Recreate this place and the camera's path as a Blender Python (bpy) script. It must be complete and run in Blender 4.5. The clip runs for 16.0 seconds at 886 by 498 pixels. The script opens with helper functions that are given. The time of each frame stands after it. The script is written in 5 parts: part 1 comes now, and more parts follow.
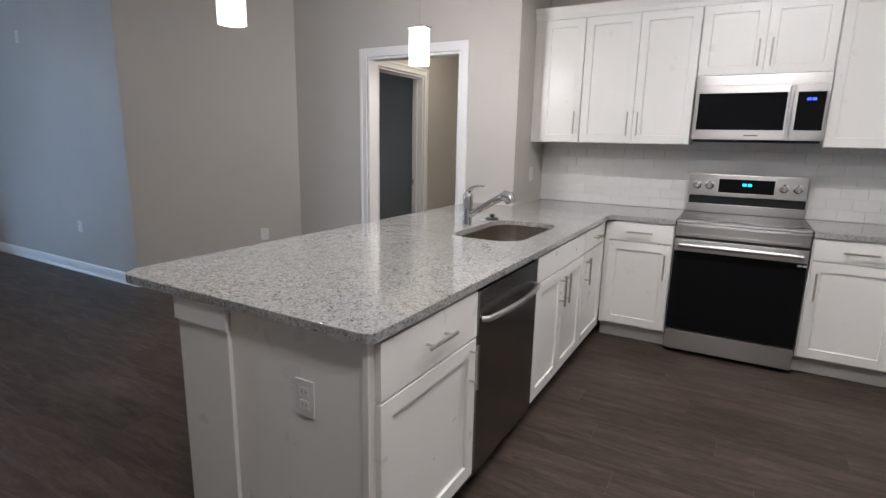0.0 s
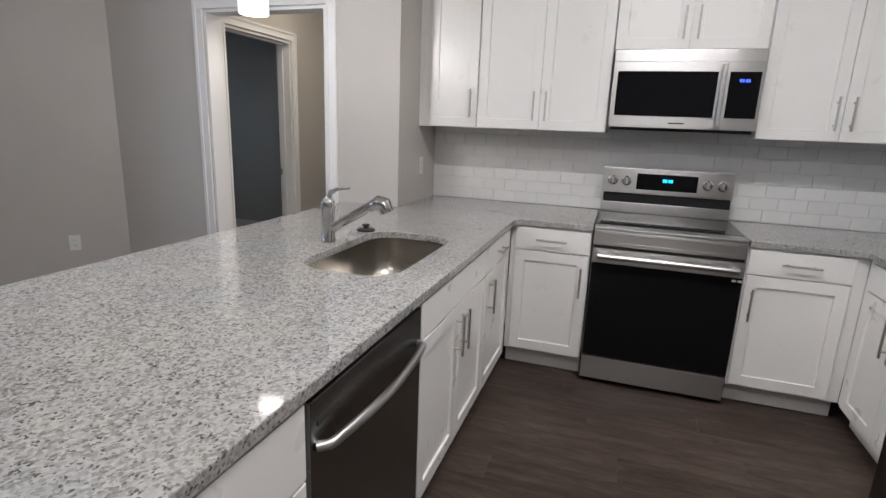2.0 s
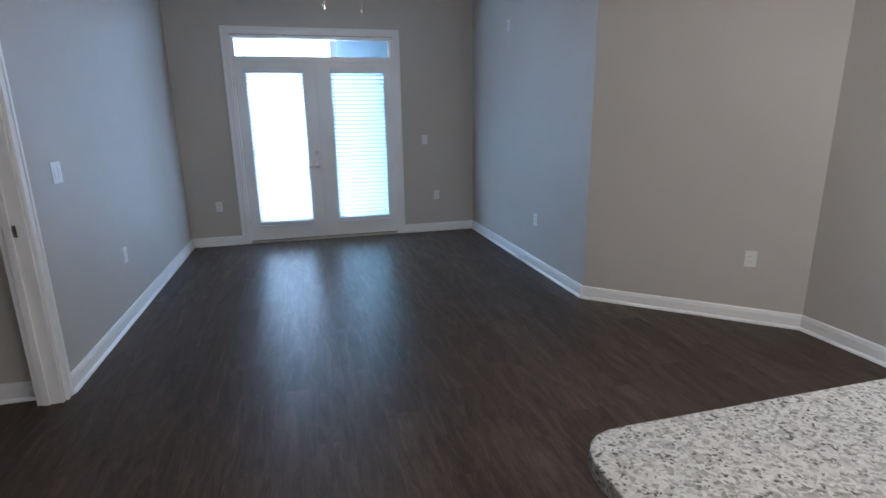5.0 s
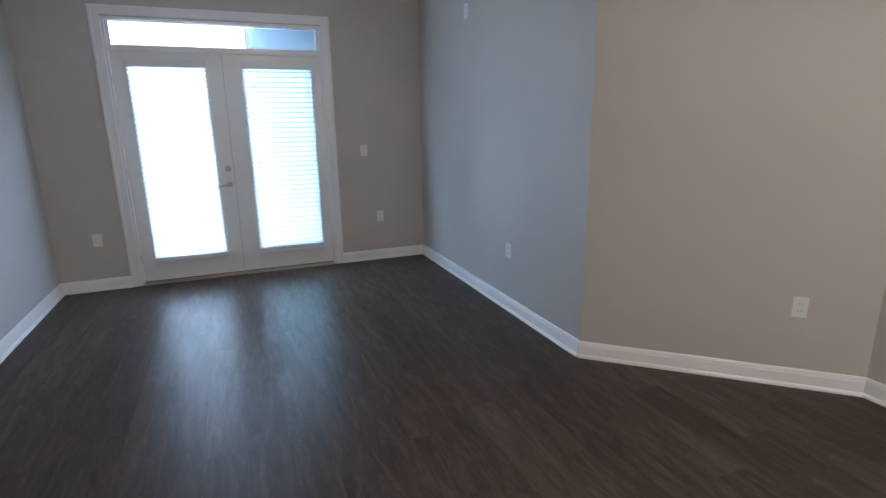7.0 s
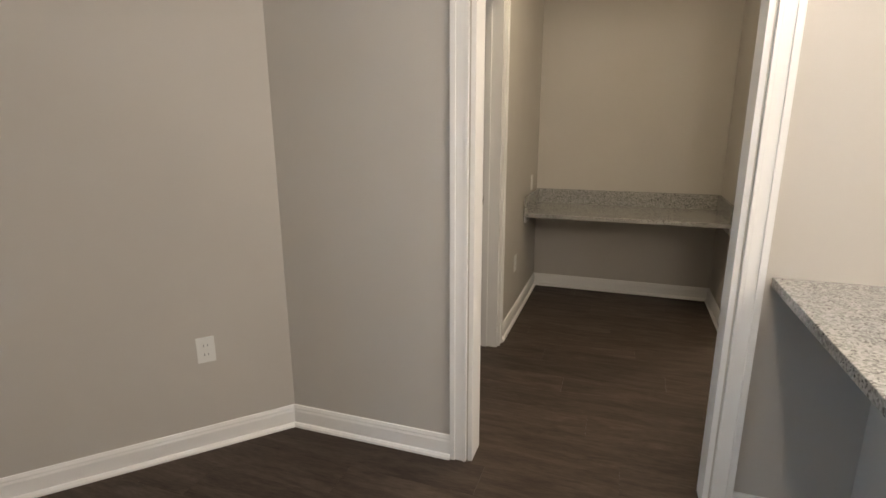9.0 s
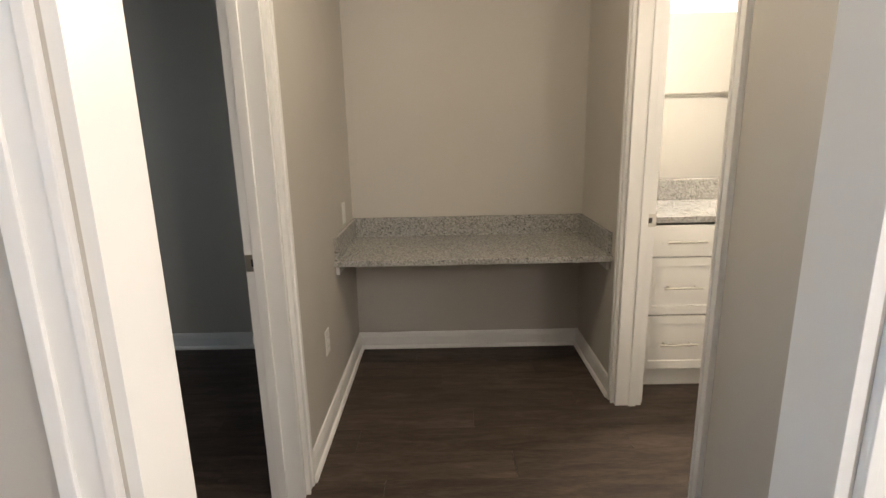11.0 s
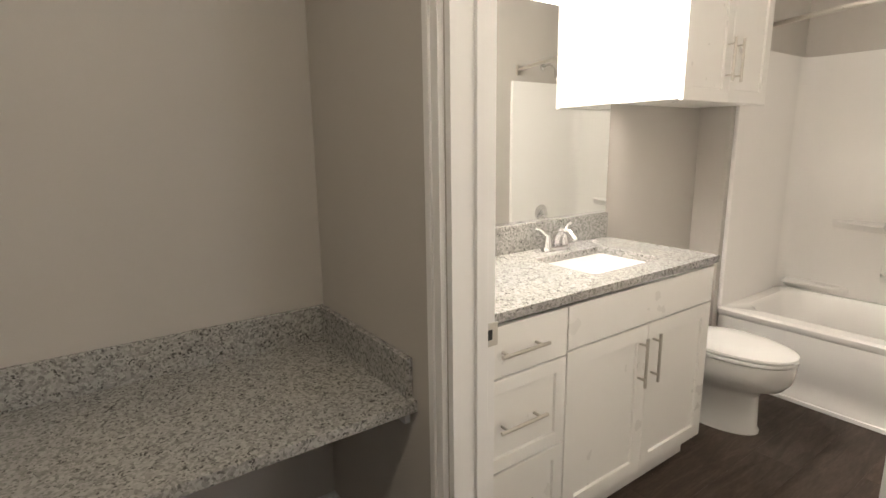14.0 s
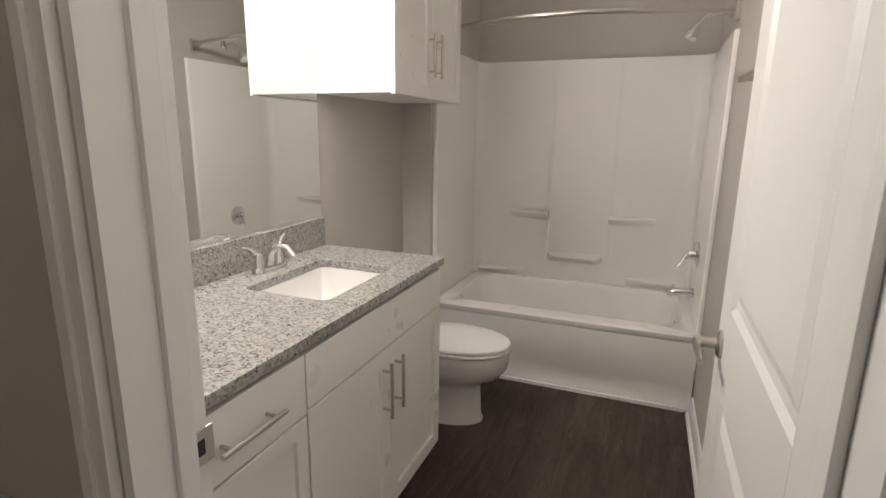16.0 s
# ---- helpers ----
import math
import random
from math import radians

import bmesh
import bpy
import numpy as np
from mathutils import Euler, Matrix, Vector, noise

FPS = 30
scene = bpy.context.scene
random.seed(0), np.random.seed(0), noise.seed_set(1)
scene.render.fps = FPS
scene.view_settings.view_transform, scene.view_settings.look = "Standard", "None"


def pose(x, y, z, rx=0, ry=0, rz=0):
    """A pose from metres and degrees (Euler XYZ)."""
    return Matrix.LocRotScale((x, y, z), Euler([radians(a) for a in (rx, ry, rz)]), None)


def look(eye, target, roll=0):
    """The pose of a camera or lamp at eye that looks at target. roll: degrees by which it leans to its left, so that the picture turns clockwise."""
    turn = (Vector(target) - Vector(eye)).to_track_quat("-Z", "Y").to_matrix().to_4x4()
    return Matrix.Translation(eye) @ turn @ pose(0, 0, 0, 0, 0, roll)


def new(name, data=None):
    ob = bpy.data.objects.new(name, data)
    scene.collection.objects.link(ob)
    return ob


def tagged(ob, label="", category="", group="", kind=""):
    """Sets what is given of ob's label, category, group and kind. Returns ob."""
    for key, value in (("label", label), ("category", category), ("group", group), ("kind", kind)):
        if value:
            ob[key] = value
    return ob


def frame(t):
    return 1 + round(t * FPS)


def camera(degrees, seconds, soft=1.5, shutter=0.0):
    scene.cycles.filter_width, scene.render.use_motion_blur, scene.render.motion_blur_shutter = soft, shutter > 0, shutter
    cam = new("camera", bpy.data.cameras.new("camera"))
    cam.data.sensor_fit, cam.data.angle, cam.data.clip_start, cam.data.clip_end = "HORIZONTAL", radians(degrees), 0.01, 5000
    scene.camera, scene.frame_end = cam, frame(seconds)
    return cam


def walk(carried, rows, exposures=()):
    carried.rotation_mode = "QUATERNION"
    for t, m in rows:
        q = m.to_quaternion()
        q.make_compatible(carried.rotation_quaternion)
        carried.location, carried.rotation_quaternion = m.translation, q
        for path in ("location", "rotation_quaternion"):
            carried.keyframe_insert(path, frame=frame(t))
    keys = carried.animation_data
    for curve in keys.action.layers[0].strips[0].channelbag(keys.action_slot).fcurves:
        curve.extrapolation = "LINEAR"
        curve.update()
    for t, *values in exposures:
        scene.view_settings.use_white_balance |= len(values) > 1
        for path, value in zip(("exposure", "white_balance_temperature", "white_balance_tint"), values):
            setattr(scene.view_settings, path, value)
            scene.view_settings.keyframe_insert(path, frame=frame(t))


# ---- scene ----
EXPOSURES = [(0.0, -0.05, 6300, 12), (1.5, -0.15, 6250, 12), (2.5, -0.2, 6150, 11), (3.0, -0.15, 5950, 11), (3.5, -0.3, 5850, 11), (5.0, 0.0, 6200, 11), (7.0, 0.1, 6700, 13), (8.5, 0.38, 7600, 11), (9.0, 0.34, 7600, 11), (11.5, 0.75, 6950, 11), (12.5, 0.7, 6900, 11), (13.5, 0.62, 6800, 11), (14.5, 0.22, 6450, 11), (16.0, -0.4, 6350, 12)]
cam = camera(81.0, 16.0)
PATH = [  # seconds, x, y, z, yaw, pitch, roll
    (0, 0.334, 3.556, 1.404, 29.43, -11.79, 1.24),
    (0.5, 0.284, 3.826, 1.408, 19.02, -12.02, 1.13),
    (1, 0.193, 4.064, 1.409, 12.09, -12.44, 1.64),
    (1.5, 0.111, 4.262, 1.417, 10.23, -12.95, 1.67),
    (2, 0.103, 4.398, 1.427, 18.42, -13.52, 2.25),
    (2.5, 0.041, 4.443, 1.410, 31.92, -13.54, 1.78),
    (3, 0.007, 4.367, 1.463, 47.84, -14.36, -0.28),
    (3.5, -0.101, 4.282, 1.462, 61.82, -14.37, -0.71),
    (4, -0.326, 4.185, 1.444, 70.81, -14.61, -0.68),
    (6.5, -1.710, 4.126, 1.490, 76.62, -14.34, -0.92),
    (7, -1.959, 4.328, 1.477, 68.22, -14.04, -0.91),
    (7.5, -2.125, 4.549, 1.462, 54.64, -14.02, -0.34),
    (8, -2.193, 4.867, 1.460, 41.54, -14.10, 0.71),
    (8.5, -2.192, 5.196, 1.404, 29.09, -14.67, 1.36),
    (9, -2.063, 5.490, 1.407, 19.14, -13.89, -0.20),
    (11.5, -2.207, 7.062, 1.384, -2.34, -13.22, -0.68),
    (12, -2.203, 7.321, 1.414, -4.71, -12.79, -0.45),
    (12.5, -2.154, 7.593, 1.419, -6.53, -12.40, -0.68),
    (13, -2.166, 7.822, 1.423, -11.89, -11.97, -1.14),
    (13.5, -2.179, 8.035, 1.427, -23.80, -11.94, -1.08),
    (14, -2.026, 8.221, 1.405, -35.51, -11.61, -0.75),
    (14.5, -1.879, 8.361, 1.419, -46.88, -11.91, -0.27),
    (15, -1.780, 8.514, 1.423, -58.72, -12.06, 0.05),
    (15.5, -1.724, 8.573, 1.455, -66.74, -13.11, -0.09),
    (16, -1.769, 8.529, 1.421, -68.72, -12.62, 0.75),
]
walk(cam, [(t, pose(x, y, z, 90 + pitch, 0, yaw) @ pose(0, 0, 0, 0, 0, roll)) for t, x, y, z, yaw, pitch, roll in PATH], EXPOSURES)


# ---- world and light ----
world = bpy.data.worlds.new("world")
scene.world = world
world.use_nodes = True
sky = world.node_tree.nodes.new("ShaderNodeTexSky")
sky.sky_type, sky.sun_disc = "NISHITA", False
sky.sun_elevation, sky.sun_rotation = radians(48), radians(40)
world.node_tree.links.new(sky.outputs[0], world.node_tree.nodes["Background"].inputs[0])
world.node_tree.nodes["Background"].inputs[1].default_value = 0.15
sun = new("sun", bpy.data.lights.new("sun", "SUN"))
sun.data.energy, sun.data.angle, sun.data.color = 3.0, radians(0.5), (1, 0.95, 0.88)
sun.matrix_world = look((20, 20, 25), (0, 0, 0))


def area(name, eye, target, sx, sy, watts, colour, spread=180):
    lamp = new(name, bpy.data.lights.new(name, "AREA"))
    lamp.data.shape, lamp.data.size, lamp.data.size_y = "RECTANGLE", sx, sy
    lamp.data.energy, lamp.data.color, lamp.data.spread = watts, colour, radians(spread)
    lamp.matrix_world = look(eye, target)
    return lamp


def bulb(name, at, watts, colour, radius=0.05):
    lamp = new(name, bpy.data.lights.new(name, "POINT"))
    lamp.data.energy, lamp.data.color, lamp.data.shadow_soft_size = watts, colour, radius
    lamp.location = at
    return lamp


WARM, DAY = (1.0, 0.965, 0.95), (0.42, 0.65, 1.0)
area("daylight_door", (-7.62, 3.91, 1.45), (0, 3.91, 1.45), 1.42, 2.8, 225, DAY)
area("daylight_door", (-7.62, 4.94, 1.1), (0, 4.94, 1.1), 0.66, 2.0, 36, (0.34, 0.68, 1.0))
area("daylight_bedroom", (-6.06, 8.5, 1.55), (0, 8.5, 1.2), 1.3, 1.2, 0.9, (0.55, 0.70, 1.0))
area("kitchen_ceiling_lamp", (0.45, 6.0, 2.70), (0.45, 6.0, 0), 0.9, 0.26, 38, WARM)
area("kitchen_ceiling_lamp", (0.30, 4.0, 2.70), (0.30, 4.0, 0), 0.9, 0.26, 22, WARM)
bulb("pendant_lamp", (-1.8, 5.30, 2.02), 27, WARM, 0.04)
bulb("pendant_lamp", (-1.5, 6.45, 1.97), 16, WARM, 0.04)
bulb("fan_lamp", (-5.43, 4.53, 2.36), 5, (1, 0.92, 0.82), 0.1)
area("hall_ceiling_lamp", (-2.05, 8.25, 2.71), (-2.05, 8.25, 0), 0.28, 0.28, 9.4, (1.0, 0.88, 0.68))
for _x in (-0.68, -0.42, -0.16):
    bulb("vanity_lamp", (_x, 9.715, 2.09), 25, (1.0, 0.93, 0.83), 0.055)

# ---- materials ----


def mat(name, colour, rough=0.5, metal=0.0, coat=0.0):
    m = bpy.data.materials.new(name)
    m.use_nodes = True
    b = m.node_tree.nodes["Principled BSDF"]
    b.inputs["Base Color"].default_value = (*colour, 1)
    b.inputs["Roughness"].default_value, b.inputs["Metallic"].default_value = rough, metal
    b.inputs["Coat Weight"].default_value = coat
    return m


def node(m, kind, **values):
    n = m.node_tree.nodes.new(kind)
    for key, value in values.items():
        n.inputs[key.replace("_", " ")].default_value = value
    return n


def coords(m, scale=(1, 1, 1)):
    """World-sized coordinates that run on from piece to piece."""
    g = m.node_tree.nodes.new("ShaderNodeNewGeometry")
    v = m.node_tree.nodes.new("ShaderNodeMapping")
    v.inputs["Scale"].default_value = scale
    m.node_tree.links.new(g.outputs["Position"], v.inputs["Vector"])
    return v.outputs[0]


def ramp(m, value, stops):
    r = m.node_tree.nodes.new("ShaderNodeValToRGB")
    e = r.color_ramp.elements
    while len(e) < len(stops):
        e.new(0.5)
    for el, (pos, c) in zip(e, stops):
        el.position, el.color = pos, (*c, 1)
    m.node_tree.links.new(value, r.inputs[0])
    return r.outputs[0]


def bump(m, value, strength, distance=0.002):
    b = m.node_tree.nodes.new("ShaderNodeBump")
    b.inputs["Strength"].default_value, b.inputs["Distance"].default_value = strength, distance
    m.node_tree.links.new(value, b.inputs["Height"])
    m.node_tree.links.new(b.outputs[0], m.node_tree.nodes["Principled BSDF"].inputs["Normal"])


def blend(m, a, b, fac=None, amount=0.5, mode="MIX"):
    x = m.node_tree.nodes.new("ShaderNodeMix")
    x.data_type, x.blend_type = "RGBA", mode
    x.inputs[0].default_value = amount
    for socket, value in ((x.inputs[6], a), (x.inputs[7], b), (x.inputs[0], fac)):
        if isinstance(value, tuple):
            socket.default_value = (*value, 1)
        elif value is not None:
            m.node_tree.links.new(value, socket)
    return x.outputs[2]


def into(m, socket, value):
    m.node_tree.links.new(value, m.node_tree.nodes["Principled BSDF"].inputs[socket])


def noise_of(m, scale, detail=4, stretch=(1, 1, 1), rough=0.5):
    n = node(m, "ShaderNodeTexNoise", Scale=scale, Detail=detail, Roughness=rough)
    m.node_tree.links.new(coords(m, stretch), n.inputs["Vector"])
    return n.outputs["Fac"]


def paint(name, colour, rough, grain=0.25, scale=260):
    """Rolled wall or trim paint: orange-peel grain and faint broad unevenness."""
    m = mat(name, colour, rough)
    low = noise_of(m, 1.3, 3)
    dark = tuple(c * 0.965 for c in colour)
    light = tuple(min(1, c * 1.02) for c in colour)
    into(m, "Base Color", ramp(m, low, [(0.3, dark), (0.7, light)]))
    into(m, "Roughness", ramp(m, noise_of(m, 9, 3), [(0.3, (rough - 0.03,) * 3), (0.7, (rough + 0.03,) * 3)]))
    bump(m, noise_of(m, scale, 2), grain, 0.0006)
    return m


WALL = paint("wall_paint", (0.505, 0.475, 0.44), 0.55, 0.5, 190)
CEIL = paint("ceiling_paint", (0.82, 0.81, 0.79), 0.9, 0.8, 120)
TRIM = paint("trim_paint", (0.80, 0.79, 0.78), 0.34, 0.1, 90)
CAB = paint("cabinet_paint", (0.80, 0.785, 0.755), 0.30, 0.08, 120)
DOORWHITE = paint("door_paint", (0.78, 0.77, 0.75), 0.36, 0.3, 150)
PLATE = mat("switch_plastic", (0.73, 0.73, 0.71), 0.3)
SLOT = mat("dark_slot", (0.02, 0.02, 0.02), 0.6)
SOCKETSLOT = mat("socket_slot", (0.22, 0.22, 0.21), 0.6)


def brushed(name, colour, rough, stretch, streak=0.0):
    m = mat(name, colour, rough, 1.0)
    n = noise_of(m, 5, 2, stretch)
    into(m, "Roughness", ramp(m, n, [(0.2, (rough * 0.97,) * 3), (0.8, (rough * 1.04,) * 3)]))
    into(m, "Base Color", ramp(m, noise_of(m, 2.5, 2), [(0.3, tuple(c * 0.92 for c in colour)), (0.7, colour)]))
    if streak:
        m.node_tree.nodes["Principled BSDF"].inputs["Anisotropic"].default_value = streak
        m.node_tree.nodes["Principled BSDF"].inputs["Anisotropic Rotation"].default_value = 0.25
        way = m.node_tree.nodes.new("ShaderNodeTangent")
        way.direction_type, way.axis = "RADIAL", "Z"
        m.node_tree.links.new(way.outputs[0], m.node_tree.nodes["Principled BSDF"].inputs["Tangent"])
    return m


STEEL = brushed("brushed_steel", (0.55, 0.54, 0.525), 0.30, (0.3, 6, 9), 0.8)
DARKSTEEL = brushed("dark_steel", (0.27, 0.265, 0.26), 0.26, (6, 6, 0.3))
FRIDGE = brushed("black_stainless", (0.15, 0.145, 0.14), 0.21, (6, 6, 0.3), 0.5)
SINKSTEEL = brushed("sink_steel", (0.46, 0.43, 0.385), 0.26, (4, 0.5, 4))
NICKEL = brushed("satin_nickel", (0.58, 0.55, 0.50), 0.28, (4, 4, 4))
CHROME = mat("chrome", (0.80, 0.80, 0.81), 0.07, 1.0)
TAPSTEEL = mat("polished_steel", (0.55, 0.54, 0.53), 0.16, 1.0)
BLACKGLASS = mat("black_glass", (0.006, 0.006, 0.007), 0.05)
BLACKGLASS.node_tree.nodes["Principled BSDF"].inputs["Specular IOR Level"].default_value = 0.2
BLACK = mat("black_plastic", (0.012, 0.012, 0.013), 0.4)
DARKBODY = mat("appliance_side", (0.035, 0.034, 0.034), 0.4)
CERAMIC = mat("white_ceramic", (0.77, 0.76, 0.74), 0.10, 0, 0.4)
TUBWHITE = mat("acrylic", (0.87, 0.85, 0.825), 0.12, 0, 0.3)
MIRROR = mat("mirror_silver", (0.90, 0.92, 0.90), 0.015, 1.0)
RUBBER = mat("black_rubber", (0.015, 0.015, 0.015), 0.6)
RAIL = paint("blind_rail_paint", (0.74, 0.75, 0.76), 0.45, 0.1, 90)
WEATHER = mat("weather_seal", (0.05, 0.05, 0.052), 0.7)
BLIND = mat("blind_vinyl", (0.82, 0.84, 0.85), 0.5)
_t, _b = BLIND.node_tree, BLIND.node_tree.nodes["Principled BSDF"]
_mix, _thin = _t.nodes.new("ShaderNodeMixShader"), _t.nodes.new("ShaderNodeBsdfTranslucent")
_thin.inputs[0].default_value = (0.85, 0.88, 0.9, 1)
_mix.inputs[0].default_value = 0.7
_t.links.new(_b.outputs[0], _mix.inputs[1])
_t.links.new(_thin.outputs[0], _mix.inputs[2])
_t.links.new(_mix.outputs[0], _t.nodes["Material Output"].inputs[0])
GROUT = paint("grout", (0.62, 0.61, 0.59), 0.9, 0.6, 400)
SUBFLOOR = mat("floor_joint", (0.02, 0.015, 0.012), 0.8)
CONCRETE = paint("concrete", (0.42, 0.41, 0.39), 0.9, 0.8, 90)
SIDING = paint("exterior_siding", (0.20, 0.26, 0.31), 0.7, 0.3, 60)


def tile_material():
    m = mat("glazed_tile", (0.72, 0.71, 0.69), 0.10, 0, 0.3)
    info = m.node_tree.nodes.new("ShaderNodeObjectInfo")
    into(m, "Base Color", ramp(m, info.outputs["Random"], [(0.0, (0.71, 0.70, 0.685)), (1.0, (0.745, 0.735, 0.72))]))
    bump(m, noise_of(m, 14, 2), 0.12, 0.002)
    return m


TILE = tile_material()


def floor_material():
    """Dark brown wood-look vinyl plank: long grain, a tone for each plank, satin wear layer."""
    m = mat("vinyl_plank", (0.06, 0.04, 0.03), 0.4)
    info = m.node_tree.nodes.new("ShaderNodeObjectInfo")
    shift = m.node_tree.nodes.new("ShaderNodeVectorMath")
    shift.operation = "MULTIPLY_ADD"
    shift.inputs[1].default_value = (13, 7, 5)
    m.node_tree.links.new(info.outputs["Random"], shift.inputs[0])
    m.node_tree.links.new(coords(m, (1.0, 6.0, 1)), shift.inputs[2])
    grain = node(m, "ShaderNodeTexNoise", Scale=3.2, Detail=7, Roughness=0.62, Distortion=0.9)
    fine = node(m, "ShaderNodeTexNoise", Scale=26, Detail=3)
    for n in (grain, fine):
        m.node_tree.links.new(shift.outputs[0], n.inputs["Vector"])
    a = ramp(m, grain.outputs["Fac"], [(0.25, (0.046, 0.035, 0.029)), (0.5, (0.072, 0.055, 0.045)), (0.76, (0.112, 0.088, 0.073))])
    tone = ramp(m, info.outputs["Random"], [(0.0, (0.82, 0.81, 0.81)), (1.0, (1.10, 1.08, 1.07))])
    c = blend(m, a, tone, amount=1.0, mode="MULTIPLY")
    f = ramp(m, fine.outputs["Fac"], [(0.35, (0.72, 0.72, 0.72)), (0.65, (1.1, 1.1, 1.1))])
    into(m, "Base Color", blend(m, c, f, amount=0.6, mode="MULTIPLY"))
    into(m, "Roughness", ramp(m, grain.outputs["Fac"], [(0.3, (0.40,) * 3), (0.7, (0.31,) * 3)]))
    m.node_tree.nodes["Principled BSDF"].inputs["Specular IOR Level"].default_value = 0.085
    bump(m, fine.outputs["Fac"], 0.06, 0.0006)
    return m


PLANK = floor_material()


def granite_material():
    """Polished white-grey granite: pale quartz, grey feldspar patches, black mica flecks."""
    m = mat("granite", (0.5, 0.49, 0.47), 0.12, 0, 0.2)
    warp = node(m, "ShaderNodeTexNoise", Scale=60, Detail=3)
    m.node_tree.links.new(coords(m), warp.inputs["Vector"])
    mix = m.node_tree.nodes.new("ShaderNodeVectorMath")
    mix.operation = "MULTIPLY_ADD"
    mix.inputs[1].default_value = (0.012, 0.012, 0.012)
    m.node_tree.links.new(warp.outputs["Color"], mix.inputs[0])
    m.node_tree.links.new(coords(m), mix.inputs[2])
    cells = node(m, "ShaderNodeTexVoronoi", Scale=138)
    small = node(m, "ShaderNodeTexVoronoi", Scale=200)
    for n in (cells, small):
        m.node_tree.links.new(mix.outputs[0], n.inputs["Vector"])
    pale = ramp(m, cells.outputs["Color"], [(0.0, (0.18, 0.178, 0.175)), (0.25, (0.26, 0.257, 0.25)), (0.5, (0.355, 0.35, 0.34)), (1.0, (0.45, 0.445, 0.43))])
    fleck = ramp(m, small.outputs["Color"], [(0.24, (1, 1, 1)), (0.28, (0, 0, 0))])
    cluster = ramp(m, noise_of(m, 38, 3), [(0.40, (0.3, 0.3, 0.3)), (0.6, (1, 1, 1))])
    mask = blend(m, fleck, cluster, amount=1.0, mode="MULTIPLY")
    c = blend(m, pale, (0.08, 0.078, 0.074), fac=mask)
    warm = ramp(m, noise_of(m, 3.0, 3), [(0.35, (0.94, 0.94, 0.95)), (0.65, (1.04, 1.02, 0.99))])
    into(m, "Base Color", blend(m, c, warm, amount=1.0, mode="MULTIPLY"))
    into(m, "Roughness", ramp(m, noise_of(m, 30, 3), [(0.3, (0.05,) * 3), (0.7, (0.09,) * 3)]))
    return m


GRANITE = granite_material()


def glow(name, colour, strength):
    m = mat(name, colour, 0.4)
    b = m.node_tree.nodes["Principled BSDF"]
    b.inputs["Emission Color"].default_value = (*colour, 1)
    b.inputs["Emission Strength"].default_value = strength
    return m


LAMPGLASS = glow("lit_glass", (1.0, 0.95, 0.88), 5.0)
SHADEGLOW = glow("lit_frosted_shade", (1.0, 0.96, 0.92), 1.8)
# emission for the slab outside that stands in for bright daylight
OUTSIDE = glow("backdrop_glow", (0.74, 0.90, 1.0), 2.4)
BULBGLOW = glow("lit_bulb", (1.0, 0.93, 0.82), 14.0)
CYAN = glow("cyan_digits", (0.02, 0.55, 0.8), 3.0)
BLUE = glow("blue_digits", (0.05, 0.12, 1.0), 3.0)


def clear_glass(name):
    m = bpy.data.materials.new(name)
    m.use_nodes = True
    t = m.node_tree
    t.nodes.clear()
    out, mixer = t.nodes.new("ShaderNodeOutputMaterial"), t.nodes.new("ShaderNodeMixShader")
    fres, clear, gloss = t.nodes.new("ShaderNodeFresnel"), t.nodes.new("ShaderNodeBsdfTransparent"), t.nodes.new("ShaderNodeBsdfGlossy")
    gloss.inputs["Roughness"].default_value = 0.02
    fres.inputs["IOR"].default_value = 1.45
    t.links.new(fres.outputs[0], mixer.inputs[0])
    t.links.new(clear.outputs[0], mixer.inputs[1])
    t.links.new(gloss.outputs[0], mixer.inputs[2])
    t.links.new(mixer.outputs[0], out.inputs[0])
    return m


GLASS = clear_glass("clear_glass")

# ---- building blocks ----
ORIGIN = {}


def thing(name, at, label, category, group="", kind=""):
    """An Empty at the base of a thing; its parts are given in world places."""
    ob = new(name)
    ob.location = at
    ORIGIN[ob] = Vector(at)
    return tagged(ob, label, category, group, kind)


def part(name, bm, material, parent=None, label="", smooth=False):
    if parent is not None:
        bmesh.ops.translate(bm, verts=bm.verts, vec=-ORIGIN[parent])
    me = bpy.data.meshes.new(name)
    bm.to_mesh(me)
    bm.free()
    me.materials.append(material)
    for p in me.polygons:
        p.use_smooth = smooth
    if smooth:
        me.set_sharp_from_angle(angle=radians(38))
    ob = new(name, me)
    if parent is not None:
        ob.parent = parent
        ORIGIN[ob] = ORIGIN[parent]
    else:
        ORIGIN[ob] = Vector((0, 0, 0))
    return tagged(ob, label)


def setting(name, bm, material, label, category):
    return tagged(part(name, bm, material), label, category, kind="structure")


def box(x0, x1, y0, y1, z0, z1, bevel=0.0, bm=None, m=None):
    """A box, with rounded edges where bevel is given, added to bm; m moves it."""
    one = bmesh.new()
    bmesh.ops.create_cube(one, size=1)
    for v in one.verts:
        v.co = ((x0 + x1) / 2 + v.co.x * (x1 - x0), (y0 + y1) / 2 + v.co.y * (y1 - y0), (z0 + z1) / 2 + v.co.z * (z1 - z0))
    if bevel:
        bmesh.ops.bevel(one, geom=one.edges[:], offset=bevel, segments=2, affect="EDGES", profile=0.7)
    if m is not None:
        bmesh.ops.transform(one, matrix=m, verts=one.verts)
    if bm is None:
        return one
    me = bpy.data.meshes.new("tmp")
    one.to_mesh(me)
    one.free()
    bm.from_mesh(me)
    bpy.data.meshes.remove(me)
    return bm


